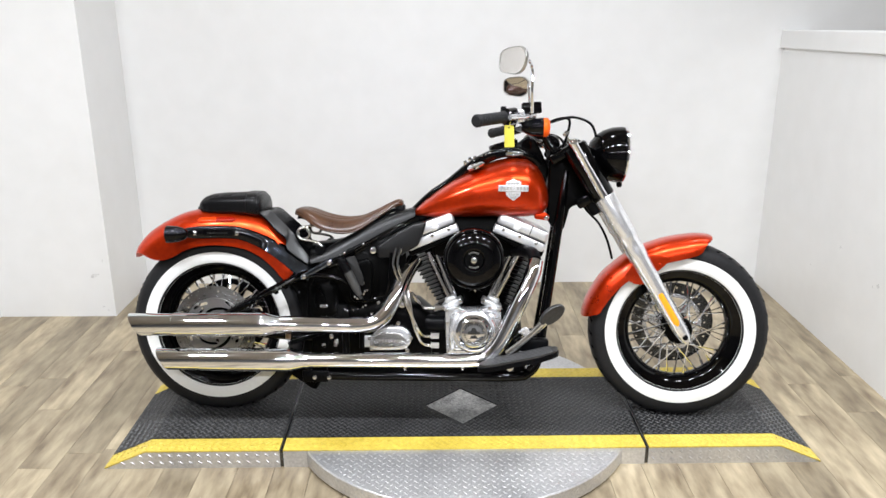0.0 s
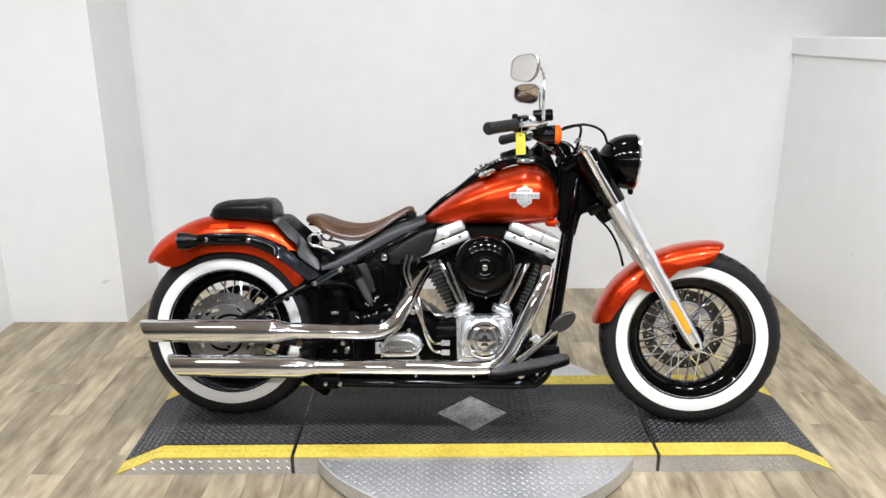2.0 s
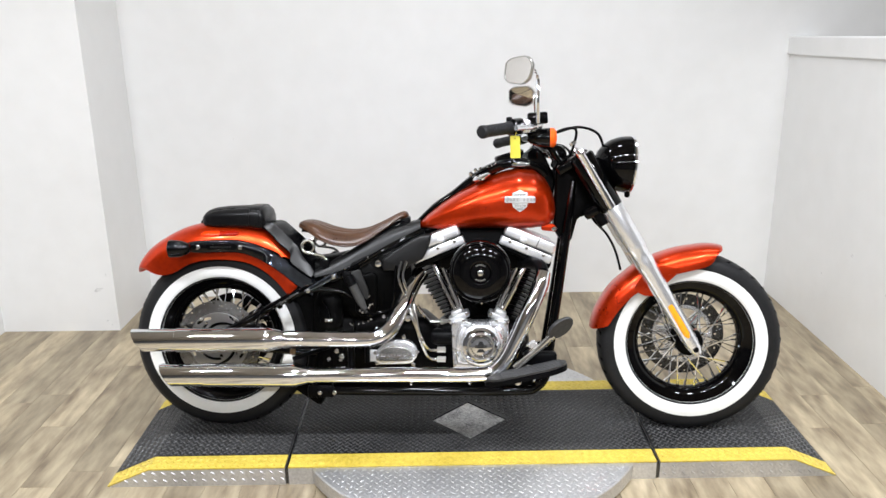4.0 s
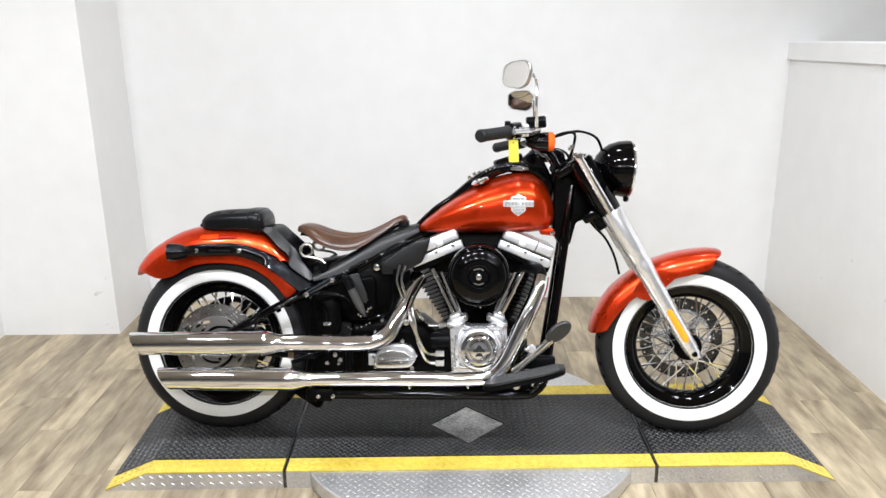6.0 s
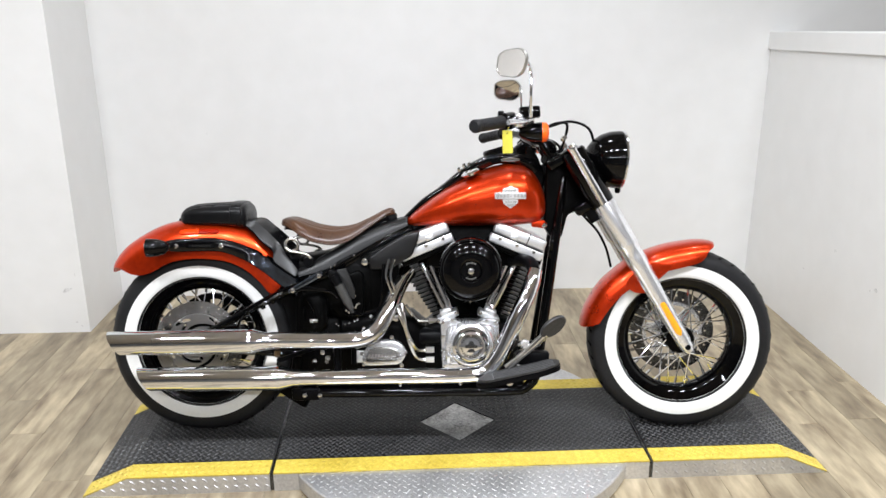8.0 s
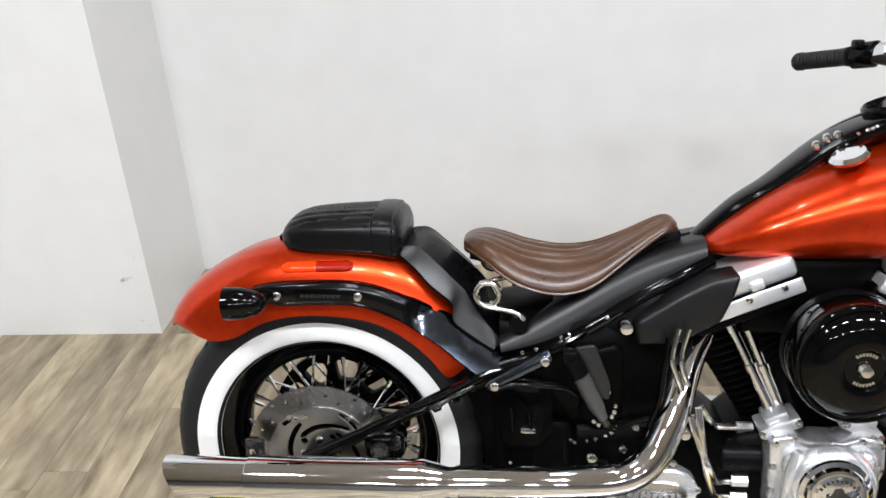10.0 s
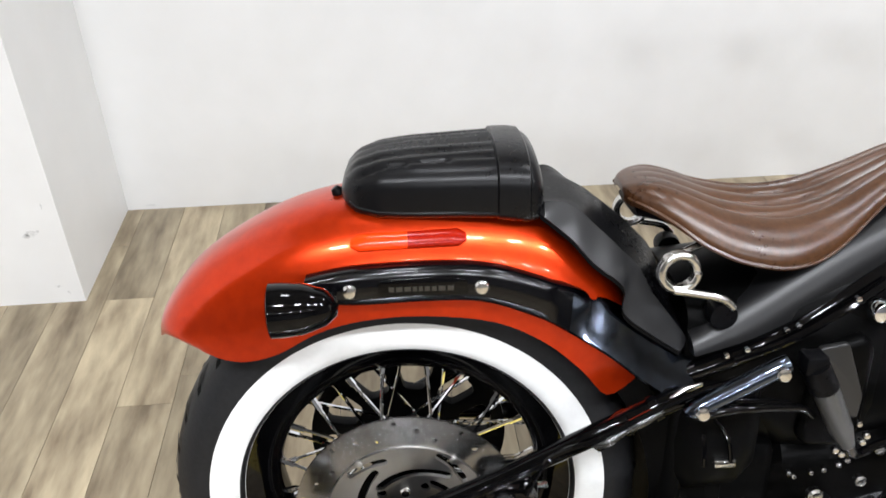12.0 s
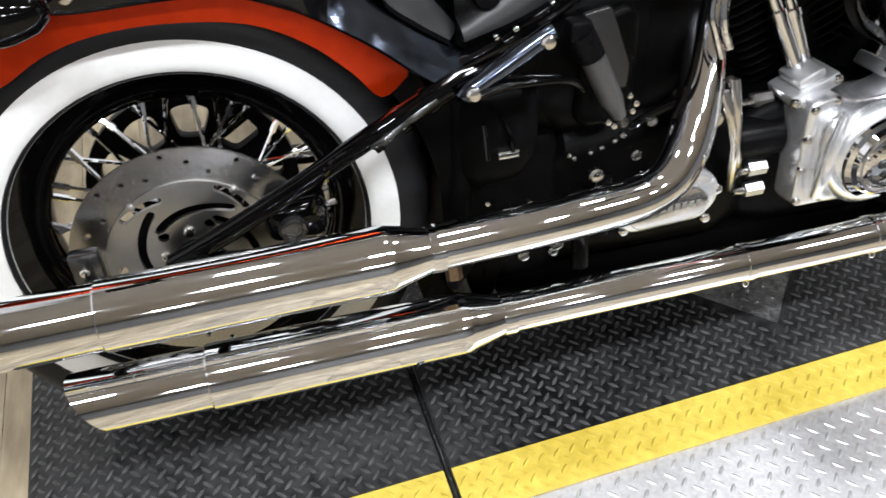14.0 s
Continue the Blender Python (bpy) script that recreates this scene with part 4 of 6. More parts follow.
con = [(-0.125, 0.712, 0.022), (-0.06, 0.775, 0.030), (0.0, 0.817, 0.036), (0.075, 0.878, 0.045), (0.133, 0.912, 0.055), (0.192, 0.932, 0.062), (0.245, 0.927, 0.06), (0.29, 0.910, 0.05), (0.322, 0.880, 0.035)]
sm = spline([(a, b, c) for a, b, c in con], 5)
rings = []
for i, q in enumerate(sm):
    d = (sm[min(i + 1, len(sm) - 1)] - sm[max(i - 1, 0)])
    nrm = Vector((-d.y, d.x)).normalized()
    ring = []
    for k in range(20):
        a = 2 * math.pi * k / 20
        h = 0.012 * math.copysign(abs(math.sin(a)) ** 0.7, math.sin(a)) - (0.016 if math.sin(a) < 0 else 0)
        ring.append(Vector((q.x + nrm.x * h, q.z * math.copysign(abs(math.cos(a)) ** 0.8, math.cos(a)), q.y + nrm.y * h)))
    rings.append(ring)
console = part("tank_console", loft(rings), "gloss", bike, "gloss black instrument console", 60)
part("speedometer", lathe([(0, -0.012), (0.048, -0.012), (0.052, -0.002), (0.052, 0.012), (0.047, 0.017), (0.044, 0.013), (0, 0.012)], (0.195, 0, 0.942), (-0.28, 0, 0.96), 36), "gloss", tank, "round black speedometer")
for cy in (-0.055, 0.055):
    part("filler_cap", lathe([(0, 0.0), (0.03, 0.0), (0.032, 0.006), (0.026, 0.012), (0, 0.014)], (0.10, cy * 1.5, 0.872), (-0.36, cy * 3, 0.9), 24), "chrome", tank, "chrome filler cap")
for k, (ox, oz) in enumerate(((0.062, 0.886), (0.078, 0.898), (0.095, 0.902))):
    bolt(console, ox, -0.035, oz, 0.007, "chrome", (-0.4, -0.3, 0.85), 1.2)
for k in range(3):
    bolt(console, 0.118 + 0.014 * k, -0.058, 0.909 + 0.006 * k, 0.003, "chrome", (-0.2, -0.8, 0.5))
part_of("dash_neck", plate("dash_neck", [rounded([(0.200, 0.925), (0.245, 0.958), (0.276, 0.982), (0.302, 0.968), (0.330, 0.915), (0.350, 0.866), (0.340, 0.800), (0.260, 0.880)], 0.012)], -0.034, 0.034, 0.008), "gloss", console, "gloss black neck of the console", 50)
# nameplate on the console edge, as a plain bar
part_of("nameplate", plate("nameplate", [rounded([(0.200, 0.912), (0.214, 0.913), (0.220, 0.9105), (0.243, 0.9115), (0.249, 0.914), (0.260, 0.914), (0.259, 0.922), (0.246, 0.924), (0.234, 0.927), (0.216, 0.924), (0.200, 0.921)], 0.003)], -0.072, -0.066, 0.0008), "chrome", console, "small chrome nameplate bar")
# tank badge: bar and shield as plain shapes
bar = rounded([(0.173, 0.793), (0.273, 0.793), (0.273, 0.814), (0.173, 0.814)], 0.003)
shield = rounded([(0.198, 0.826), (0.210, 0.829), (0.223, 0.836), (0.236, 0.829), (0.248, 0.826), (0.250, 0.800), (0.246, 0.779), (0.223, 0.762), (0.200, 0.779), (0.196, 0.800)], 0.004)
badge = part_of("badge", plate("badge", [shield], -0.1575, -0.150, 0.001), "badge", tank, "silver shield-shaped tank badge")
part_of("badge_bar", plate("badge_bar", [bar], -0.1605, -0.1505, 0.001), "badge", badge, "silver bar of the badge")
for k in range(9):
    x = 0.179 + k * 0.0110
    if k != 4:
        part_of("badge_mark", plate("badge_mark", [[(x, 0.7985), (x + 0.0062, 0.7985), (x + 0.0062, 0.8085), (x, 0.8085)]], -0.1612, -0.160, 0.0), "steel", badge)
for z, xx in ((0.8205, (0.207, 0.239)), (0.7835, (0.207, 0.239)), (0.773, (0.213, 0.233))):
    for k in range(4):
        x = xx[0] + (xx[1] - xx[0]) * k / 4
        part_of("badge_mark", plate("badge_mark", [[(x, z - 0.0033), (x + 0.005, z - 0.0033), (x + 0.005, z + 0.0033), (x, z + 0.0033)]], -0.1582, -0.157, 0.0), "steel", badge)
part_of("tank_tab", plate("tank_tab", [rounded([(0.30, 0.712), (0.338, 0.720), (0.352, 0.706), (0.346, 0.692), (0.30, 0.697)], 0.006)], -0.085, -0.055, 0.002), "paint", tank, "orange mounting lug")
bolt(tank, 0.341, -0.087, 0.703, 0.0085, "chrome")


# -- engine
engine = part("engine", loft([superloop(x, w, b, t, 28, 5) for x, w, b, t in
              ((-0.06, 0.09, 0.20, 0.36), (-0.03, 0.100, 0.175, 0.385), (0.03, 0.105, 0.165, 0.398), (0.10, 0.105, 0.16, 0.398), (0.18, 0.105, 0.165, 0.395), (0.24, 0.10, 0.19, 0.38), (0.262, 0.07, 0.23, 0.33))]),
              "dark", bike, "air-cooled V-twin engine in black with bright covers")
CRANK = Vector((0.100, 0, 0.280))


def cylinder(sign, label):
    tilt = radians(22.5) * sign
    base = Matrix.Translation(CRANK) @ Matrix.Rotation(tilt, 4, "Y")
    core = part("cylinder", lathe([(0.050, 0.10), (0.056, 0.12), (0.056, 0.40), (0.0, 0.40)], axis=(0, 0, 1), segs=28), "dark", bike, label, 40, base)
    n = 14
    fin = bmesh.new()
    loft([[Vector((x, y, z)) for x, y in rounded([(-0.098, -0.098), (0.098, -0.098), (0.098, 0.098), (-0.098, 0.098)], 0.035, 4)] for z in (0.0, 0.0036)], bm=fin)
    fme = bpy.data.meshes.new("cooling_fin")
    bmesh.ops.recalc_face_normals(fin, faces=fin.faces[:])
    fin.to_mesh(fme)
    fin.free()
    for k in range(n):
        z = 0.150 + k * 0.0148
        s = 0.80 + 0.24 * min(1, k / 9)
        part_of("cooling_fin", fme, "dark", core, "", 30, Matrix.Translation((0, 0, z)) @ Matrix.Diagonal((s, s * 0.60, 1, 1)))
    # head and rocker box
    for nm, z0, z1, wx, wy, mt, bev in (("cylinder_head", 0.350, 0.378, 0.098, 0.108, "dark", 0.008), ("rocker_box", 0.368, 0.398, 0.092, 0.116, "cast", 0.005), ("rocker_cover", 0.3985, 0.440, 0.090, 0.1145, "cast", 0.011)):
        part(nm, box(-wx, wx, -wy, wy, z0, z1, bev, segs=3), mt, core, {"rocker_box": "cast alloy rocker box", "rocker_cover": "cast alloy rocker cover"}.get(nm, ""), 35)
    part("rocker_seam", box(0.028 * sign - 0.0014, 0.028 * sign + 0.0014, -0.1152, -0.10, 0.402, 0.4405, 0.0005), "dark_steel", core, "dark seam in the rocker cover")
    part("rocker_gasket", box(-0.0905, 0.0905, -0.1153, 0.1153, 0.3972, 0.3992), "dark", core, "thin black gasket line")
    part("rocker_lug", box(-0.020 * sign - 0.012, -0.020 * sign + 0.012, -0.120, -0.108, 0.400, 0.418, 0.004), "cast", core)
    for bx in (-0.06, 0.0, 0.06):
        bolt(core, bx, -0.1165, 0.389, 0.006, "dull_chrome")
    return core


cylinder(-1, "rear finned black cylinder")
cylinder(1, "front finned black cylinder")
part("top_mount", box(-0.05, 0.235, -0.075, 0.075, 0.560, 0.700, 0.015), "dark", engine, "black induction and coil block between the heads")
# pushrod tubes and tappet blocks
for a, b in (((0.014, -0.083, 0.418), (-0.064, -0.062, 0.576)), ((0.031, -0.076, 0.416), (-0.036, -0.062, 0.576)), ((0.165, -0.083, 0.418), (0.248, -0.062, 0.576)), ((0.148, -0.076, 0.416), (0.220, -0.062, 0.576))):
    a, b = Vector(a), Vector(b)
    m = a.lerp(b, 0.52)
    tb_ = tube([a, m], 0.0118, 12)
    tube([m, b], 0.0094, 12, bm=tb_)
    tube([m - (b - a) * 0.03, m + (b - a) * 0.03], 0.0135, 12, bm=tb_)
    part("pushrod_tube", tb_, "chrome", engine, "chrome pushrod tube", 40)
for cx, ang in ((0.020, -24), (0.158, 24)):
    tm = Matrix.Translation((cx, 0, 0.409)) @ Matrix.Rotation(radians(ang), 4, "Y")
    tappet = part("tappet_block", moved(box(-0.036, 0.036, -0.122, -0.060, -0.016, 0.004, 0.004), tm), "cast", engine, "cast alloy tappet block", 35)
    part("tappet_collar", moved(box(-0.021, 0.021, -0.117, -0.066, 0.003, 0.020, 0.006), tm), "cast", tappet, "", 35)
    for dx in (-0.029, 0.029):
        bolt(tappet, cx + dx, -0.1225, 0.404 - dx * math.tan(radians(ang)), 0.0065, "dull_chrome")
# gearcase cover: flange, raised body and the boss of the round timer cover
case = rounded([(-0.003, 0.397), (0.037, 0.405), (0.059, 0.393), (0.122, 0.393), (0.147, 0.405), (0.187, 0.397), (0.191, 0.343), (0.173, 0.278), (0.147, 0.245), (0.115, 0.236), (0.003, 0.236)], 0.014)
cover = part_of("gearcase_cover", plate("gearcase_cover", [case], -0.146, -0.085, 0.005), "alloy", bike, "polished alloy gearcase cover", 50)
body = rounded([(0.014, 0.372), (0.040, 0.388), (0.060, 0.378), (0.122, 0.378), (0.146, 0.388), (0.172, 0.380), (0.172, 0.340), (0.158, 0.288), (0.136, 0.258), (0.110, 0.250), (0.024, 0.250), (0.016, 0.300)], 0.016)
part_of("raised_body", plate("raised_body", [body], -0.170, -0.140, 0.012), "alloy", cover, "raised polished body of the cover", 50)
part("timer_boss", lathe([(0.078, 0.0), (0.076, 0.008), (0.070, 0.016), (0.063, 0.021), (0, 0.021)], (0.096, -0.164, 0.322), (0, -1, 0), 48), "alloy", cover, "", 50)
part("oil_passage", tube([(0.036, -0.166, 0.384), (0.026, -0.170, 0.345), (0.022, -0.169, 0.300), (0.024, -0.160, 0.262)], [0.008, 0.010, 0.010, 0.008], 14), "alloy", cover, "", 50)
part("timer_ring", lathe([(0.062, 0.0), (0.060, 0.006), (0.052, 0.008), (0.049, 0.016), (0.046, 0.018), (0.0445, 0.0145), (0.036, 0.0165), (0.022, 0.0190), (0.010, 0.0200), (0, 0.0202)], (0.096, -0.184, 0.322), (0, -1, 0), 40), "chrome", cover, "round chrome timer cover", 35)
part("timer_groove", lathe([(0.0405, 0.0), (0.0405, 0.0165), (0.0440, 0.0165), (0.0440, 0.0)], (0.096, -0.184, 0.322), (0, -1, 0), 40), "steel", cover, "groove of the timer cover")
for k in range(5):
    a = radians(72 * k + 90)
    bolt(cover, 0.096 + 0.037 * math.cos(a), -0.198, 0.322 + 0.037 * math.sin(a), 0.0048, "dull_chrome")
part_of("timer_emblem", plate("timer_emblem", [rounded([(0.076, 0.318), (0.116, 0.318), (0.116, 0.328), (0.106, 0.330), (0.102, 0.341), (0.090, 0.341), (0.086, 0.330), (0.076, 0.328)], 0.003)], -0.2062, -0.1995, 0.0008), "dark_steel", cover, "plain dark emblem on the timer cover")
part_of("timer_emblem", plate("timer_emblem", [rounded([(0.082, 0.304), (0.110, 0.304), (0.104, 0.315), (0.088, 0.315)], 0.003)], -0.2062, -0.1995, 0.0008), "dark_steel", cover)
for k in range(26):
    a = 2 * math.pi * k / 26
    if k % 13 not in (0, 12):
        part("timer_mark", box(-0.0018, 0.0018, -0.001, 0.001, -0.0026, 0.0026), "dark_steel", cover, "", 30,
             Matrix.Translation((0.096 + 0.0315 * math.cos(a), -0.2018, 0.322 + 0.0315 * math.sin(a))) @ Matrix.Rotation(-a + math.pi / 2, 4, "Y"))
for bx, bz in ((0.006, 0.388), (0.005, 0.345), (0.005, 0.298), (0.008, 0.247), (0.037, 0.397), (0.149, 0.397), (0.180, 0.389), (0.183, 0.343), (0.163, 0.277)):
    bolt(cover, bx, -0.146, bz, 0.0062, "dull_chrome")
# round air cleaner
AIR = [(0, -0.02), (0.096, -0.02), (0.099, -0.01), (0.101, 0.0), (0.1015, 0.030), (0.1005, 0.040), (0.0975, 0.0475), (0.0935, 0.0510), (0.0905, 0.0495), (0.0885, 0.0515), (0.084, 0.0575), (0.064, 0.0645), (0.040, 0.068), (0.034, 0.066), (0.030, 0.060), (0.018, 0.060), (0, 0.060)]
ac = part("air_cleaner", lathe(AIR, (0.094, -0.186, 0.574), (0, -1, 0), 72), "gloss", bike, "round gloss black air cleaner cover", 35)
part("centre_bolt", lathe([(0, 0.0), (0.012, 0.0), (0.013, 0.004), (0.009, 0.010), (0, 0.012)], (0.094, -0.246, 0.574), (0, -1, 0), 20), "dull_chrome", ac, "bright centre bolt")
for k in range(7):
    for q, r in ((1, 0.0255), (-1, 0.0255)):
        a = radians(q * (90 - 33 + 11 * k))
        part("cover_mark", box(-0.0016, 0.0016, -0.0015, 0.0, -0.0025, 0.0025, 0, None), "dull_chrome", ac, "", 30,
             Matrix.Translation((0.094 + r * math.cos(a), -0.2455, 0.574 + r * math.sin(a))) @ Matrix.Rotation(-a + math.pi / 2, 4, "Y"))
part("backplate", lathe([(0, 0), (0.096, 0), (0.100, 0.004), (0.100, 0.022), (0, 0.022)], (0.094, -0.150, 0.574), (0, -1, 0), 48), "satin", ac)
part("intake", tube([(0.10, -0.16, 0.57), (0.10, -0.05, 0.56)], 0.035, 20), "dark", engine)
part_of("intake_cover", plate("intake_cover", [rounded([(-0.236, 0.603), (-0.167, 0.650), (-0.114, 0.679), (-0.068, 0.689), (-0.076, 0.654), (-0.096, 0.606), (-0.164, 0.566), (-0.232, 0.562)], 0.009)], -0.136, -0.07, 0.007), "matte", bike,
        "satin black plastic side cover", 50)
bolt(bike, -0.250, -0.110, 0.587, 0.0145, "chrome", h=0.9, name="acorn_nut")
# oil filter, oil lines
part("oil_filter", lathe([(0, 0), (0.026, 0), (0.030, 0.006), (0.030, 0.07), (0, 0.07)], (-0.074, -0.085, 0.330), (1, 0, 0), 24), "satin", engine, "black oil filter")
for pts in ([(-0.140, -0.150, 0.440), (-0.128, -0.158, 0.400), (-0.102, -0.146, 0.336), (-0.084, -0.122, 0.297), (-0.065, -0.106, 0.288), (-0.024, -0.104, 0.289)],
            [(-0.128, -0.150, 0.455), (-0.122, -0.158, 0.410), (-0.110, -0.150, 0.347), (-0.090, -0.125, 0.280), (-0.071, -0.108, 0.258), (-0.024, -0.106, 0.256)],
            [(-0.118, -0.125, 0.443), (-0.098, -0.115, 0.412), (-0.084, -0.080, 0.384), (-0.066, -0.076, 0.380), (-0.014, -0.074, 0.380)]):
    part("oil_line", tube(pts, 0.0066, 10), "dull_chrome", engine, "bright oil line", 50)
    e = Vector(pts[-1])
    part("union_nut", lathe([(0, -0.028), (0.011, -0.028), (0.011, 0.0), (0, 0.0)], e, (1, 0, 0), 6), "steel", engine)
for pts in ([(-0.152, -0.15, 0.60), (-0.162, -0.155, 0.56), (-0.160, -0.158, 0.53), (-0.148, -0.158, 0.50)], [(-0.168, -0.15, 0.60), (-0.178, -0.155, 0.55), (-0.170, -0.158, 0.52), (-0.158, -0.158, 0.49)]):
    part("breather_line", tube(pts, 0.0048, 8), "chrome", engine)
# gearbox
gearbox = part("gearbox", loft([superloop(x, w, b, t, 24, 5) for x, w, b, t in ((-0.36, 0.08, 0.20, 0.36), (-0.33, 0.11, 0.18, 0.40), (-0.22, 0.12, 0.18, 0.42), (-0.10, 0.12, 0.18, 0.40), (-0.05, 0.10, 0.19, 0.36))]), "dark", bike, "black gearbox housing")
end = [(x, z) for x, z in rounded([(-0.262, 0.268), (-0.246, 0.316), (-0.205, 0.335), (-0.150, 0.338), (-0.118, 0.316), (-0.112, 0.282), (-0.135, 0.254), (-0.245, 0.250)], 0.026)]
gc = part_of("gearbox_cover", plate("gearbox_cover", [[(x - 0.003, z - 0.007) for x, z in end]], -0.144, -0.08, 0.007), "alloy", bike, "polished alloy gearbox end cover", 50)
oval = rounded([(-0.247, 0.268), (-0.240, 0.305), (-0.205, 0.318), (-0.148, 0.312), (-0.130, 0.290), (-0.140, 0.268), (-0.165, 0.262), (-0.235, 0.260)], 0.018)
part_of("raised_panel", plate("raised_panel", [[(x - 0.003, z - 0.007) for x, z in oval]], -0.151, -0.142, 0.003), "dull_chrome", gc, "raised bright panel", 50)
for k in range(9):
    x = -0.239 + k * 0.0105
    part_of("panel_mark", plate("panel_mark", [[(x, 0.276), (x + 0.006, 0.2765), (x + 0.006, 0.2855), (x, 0.285)]], -0.1516, -0.1505, 0.0), "steel", gc)
for bx, bz in ((-0.160, 0.347), (-0.258, 0.292), (-0.116, 0.296), (-0.128, 0.252), (-0.252, 0.256)):
    bolt(gearbox, bx - 0.003, -0.138, bz - 0.007, 0.0075, "dull_chrome")
part("under_tray", box(-0.42, 0.28, -0.10, 0.10, 0.125, 0.19, 0.02), "dark", engine)
# clutter behind the pipes: brackets, bolts, hoses
for bx, by, bz, br in ((-0.352, -0.125, 0.292, 0.0085), (-0.312, -0.125, 0.306, 0.010), (-0.385, -0.125, 0.310, 0.006), (-0.196, -0.15, 0.395, 0.009), (-0.148, -0.15, 0.405, 0.011), (-0.230, -0.14, 0.41, 0.007)):
    bolt(gearbox, bx, by, bz, br, "dull_chrome")
# three bolts, then small chrome dots standing in for lamp glints on black edges
for bx, bz, br in ((-0.306, 0.352, 0.010), (-0.252, 0.371, 0.0075), (-0.232, 0.335, 0.0085), (-0.343, 0.386, 0.0032), (-0.336, 0.381, 0.0032), (-0.315, 0.385, 0.0030), (-0.300, 0.389, 0.0034),
                   (-0.283, 0.396, 0.0036), (-0.273, 0.402, 0.0040), (-0.312, 0.316, 0.0036), (-0.450, 0.337, 0.0036), (-0.279, 0.480, 0.0036), (-0.268, 0.454, 0.0040)):
    bolt(gearbox, bx, -0.148, bz, br, "dull_chrome", name="fastener")
part("clip_plate", box(-0.432, -0.405, -0.1385, -0.128, 0.390, 0.401, 0.002), "dull_chrome", gearbox)
part("frame_bracket", tube([(-0.440, -0.136, 0.462), (-0.428, -0.138, 0.448), (-0.418, -0.139, 0.428), (-0.413, -0.139, 0.400)], 0.0028, 8), "gloss", gearbox)
part("frame_bracket", tube([(-0.449, -0.136, 0.440), (-0.447, -0.138, 0.420), (-0.445, -0.138, 0.394)], 0.0024, 8), "gloss", gearbox)
part("drain_hose", tube([(-0.285, -0.13, 0.335), (-0.287, -0.135, 0.29), (-0.287, -0.135, 0.25)], 0.010, 10), "satin", gearbox)
part("bracket", box(-0.285, -0.255, -0.14, -0.13, 0.255, 0.295, 0.003), "cast", gearbox)
# inner mudguard ahead of the rear wheel
rings = []
for k in range(15):
    a = radians(-32 + k * 5.2)
    c, s = math.cos(a), math.sin(a)
    ro = 0.415 - 0.055 * max(0, min(1, (k - 9) / 3))
    ring = [Vector((RW.x + r * c, y, RW.z + r * s)) for r, y in ((0.312, -0.098), (0.312, -0.101), (0.345, -0.103), (ro - 0.012, -0.106), (ro, -0.090), (ro, 0.090), (ro - 0.012, 0.106), (0.345, 0.103), (0.312, 0.101), (0.312, 0.098), (0.340, 0.090), (0.340, -0.090))]
    rings.append(ring)
part("inner_fender", loft(rings), "dark", bike, "matte black inner mudguard ahead of the wheel", 40)
part("side_box", loft([superloop(x, w, b, t, 24, 5) for x, w, b, t in ((-0.475, 0.11, 0.34, 0.48), (-0.455, 0.128, 0.33, 0.50), (-0.40, 0.134, 0.34, 0.50), (-0.375, 0.12, 0.36, 0.48))]), "dark", bike, "black frame side casting")
# rear brake: caliper, master cylinder and link
cal = part("brake_caliper", box(-0.722, -0.645, -0.135, -0.075, 0.322, 0.378, 0.016, segs=3), "gloss", bike, "black rear brake caliper")
part("piston_cap", lathe([(0, 0.0), (0.017, 0.0), (0.018, 0.004), (0.015, 0.009), (0.011, 0.010), (0.010, 0.007), (0, 0.007)], (-0.690, -0.135, 0.346), (0, -1, 0), 24), "dark_steel", cal, "dull piston cap", 35)
bolt(cal, -0.656, -0.136, 0.362, 0.006, "dark_steel")
part("bleed_nipple", tube([(-0.648, -0.12, 0.360), (-0.634, -0.122, 0.364)], 0.0045, 8), "dull_chrome", cal)
# gloss black rod with the bluish reflection put into its base colour
link = part("brake_link", tube([(-0.483, -0.174, 0.499), (-0.475, -0.174, 0.504), (-0.390, -0.174, 0.553), (-0.381, -0.174, 0.558)], [0.009, 0.0115, 0.0115, 0.009], 16), "blue_sheen", bike, "gloss black link rod with bolted ends, its bluish reflection painted in")
bolt(link, -0.475, -0.185, 0.504, 0.0085, "dull_chrome")
bolt(link, -0.390, -0.185, 0.551, 0.0085, "dull_chrome")
part("link_arm", tube([(-0.474, -0.184, 0.499), (-0.445, -0.184, 0.506), (-0.42, -0.182, 0.506), (-0.36, -0.17, 0.497), (-0.335, -0.16, 0.478)], 0.0052, 10), "gloss", link)
part("link_arm", tube([(-0.474, -0.178, 0.509), (-0.445, -0.178, 0.515), (-0.42, -0.176, 0.512), (-0.37, -0.17, 0.503)], 0.0042, 10), "gloss", link)
for q in (0.0, 0.5, 1.0):
    c = Vector((-0.584, -0.150, 0.452)).lerp(Vector((-0.517, -0.150, 0.490)), q)
    part("line_clip", lathe([(0.0125, -0.006), (0.0165, -0.005), (0.0165, 0.005), (0.0125, 0.006)], c, (0.87, 0, 0.49), 18), "gloss", frame_ob)
part("line_guard", tube([(-0.590, -0.166, 0.451), (-0.575, -0.168, 0.458), (-0.556, -0.166, 0.470), (-0.536, -0.166, 0.482), (-0.512, -0.164, 0.496)], [0.004, 0.006, 0.0045, 0.006, 0.004], 10), "dark_steel", frame_ob, "bright guard clipped round the brake line")
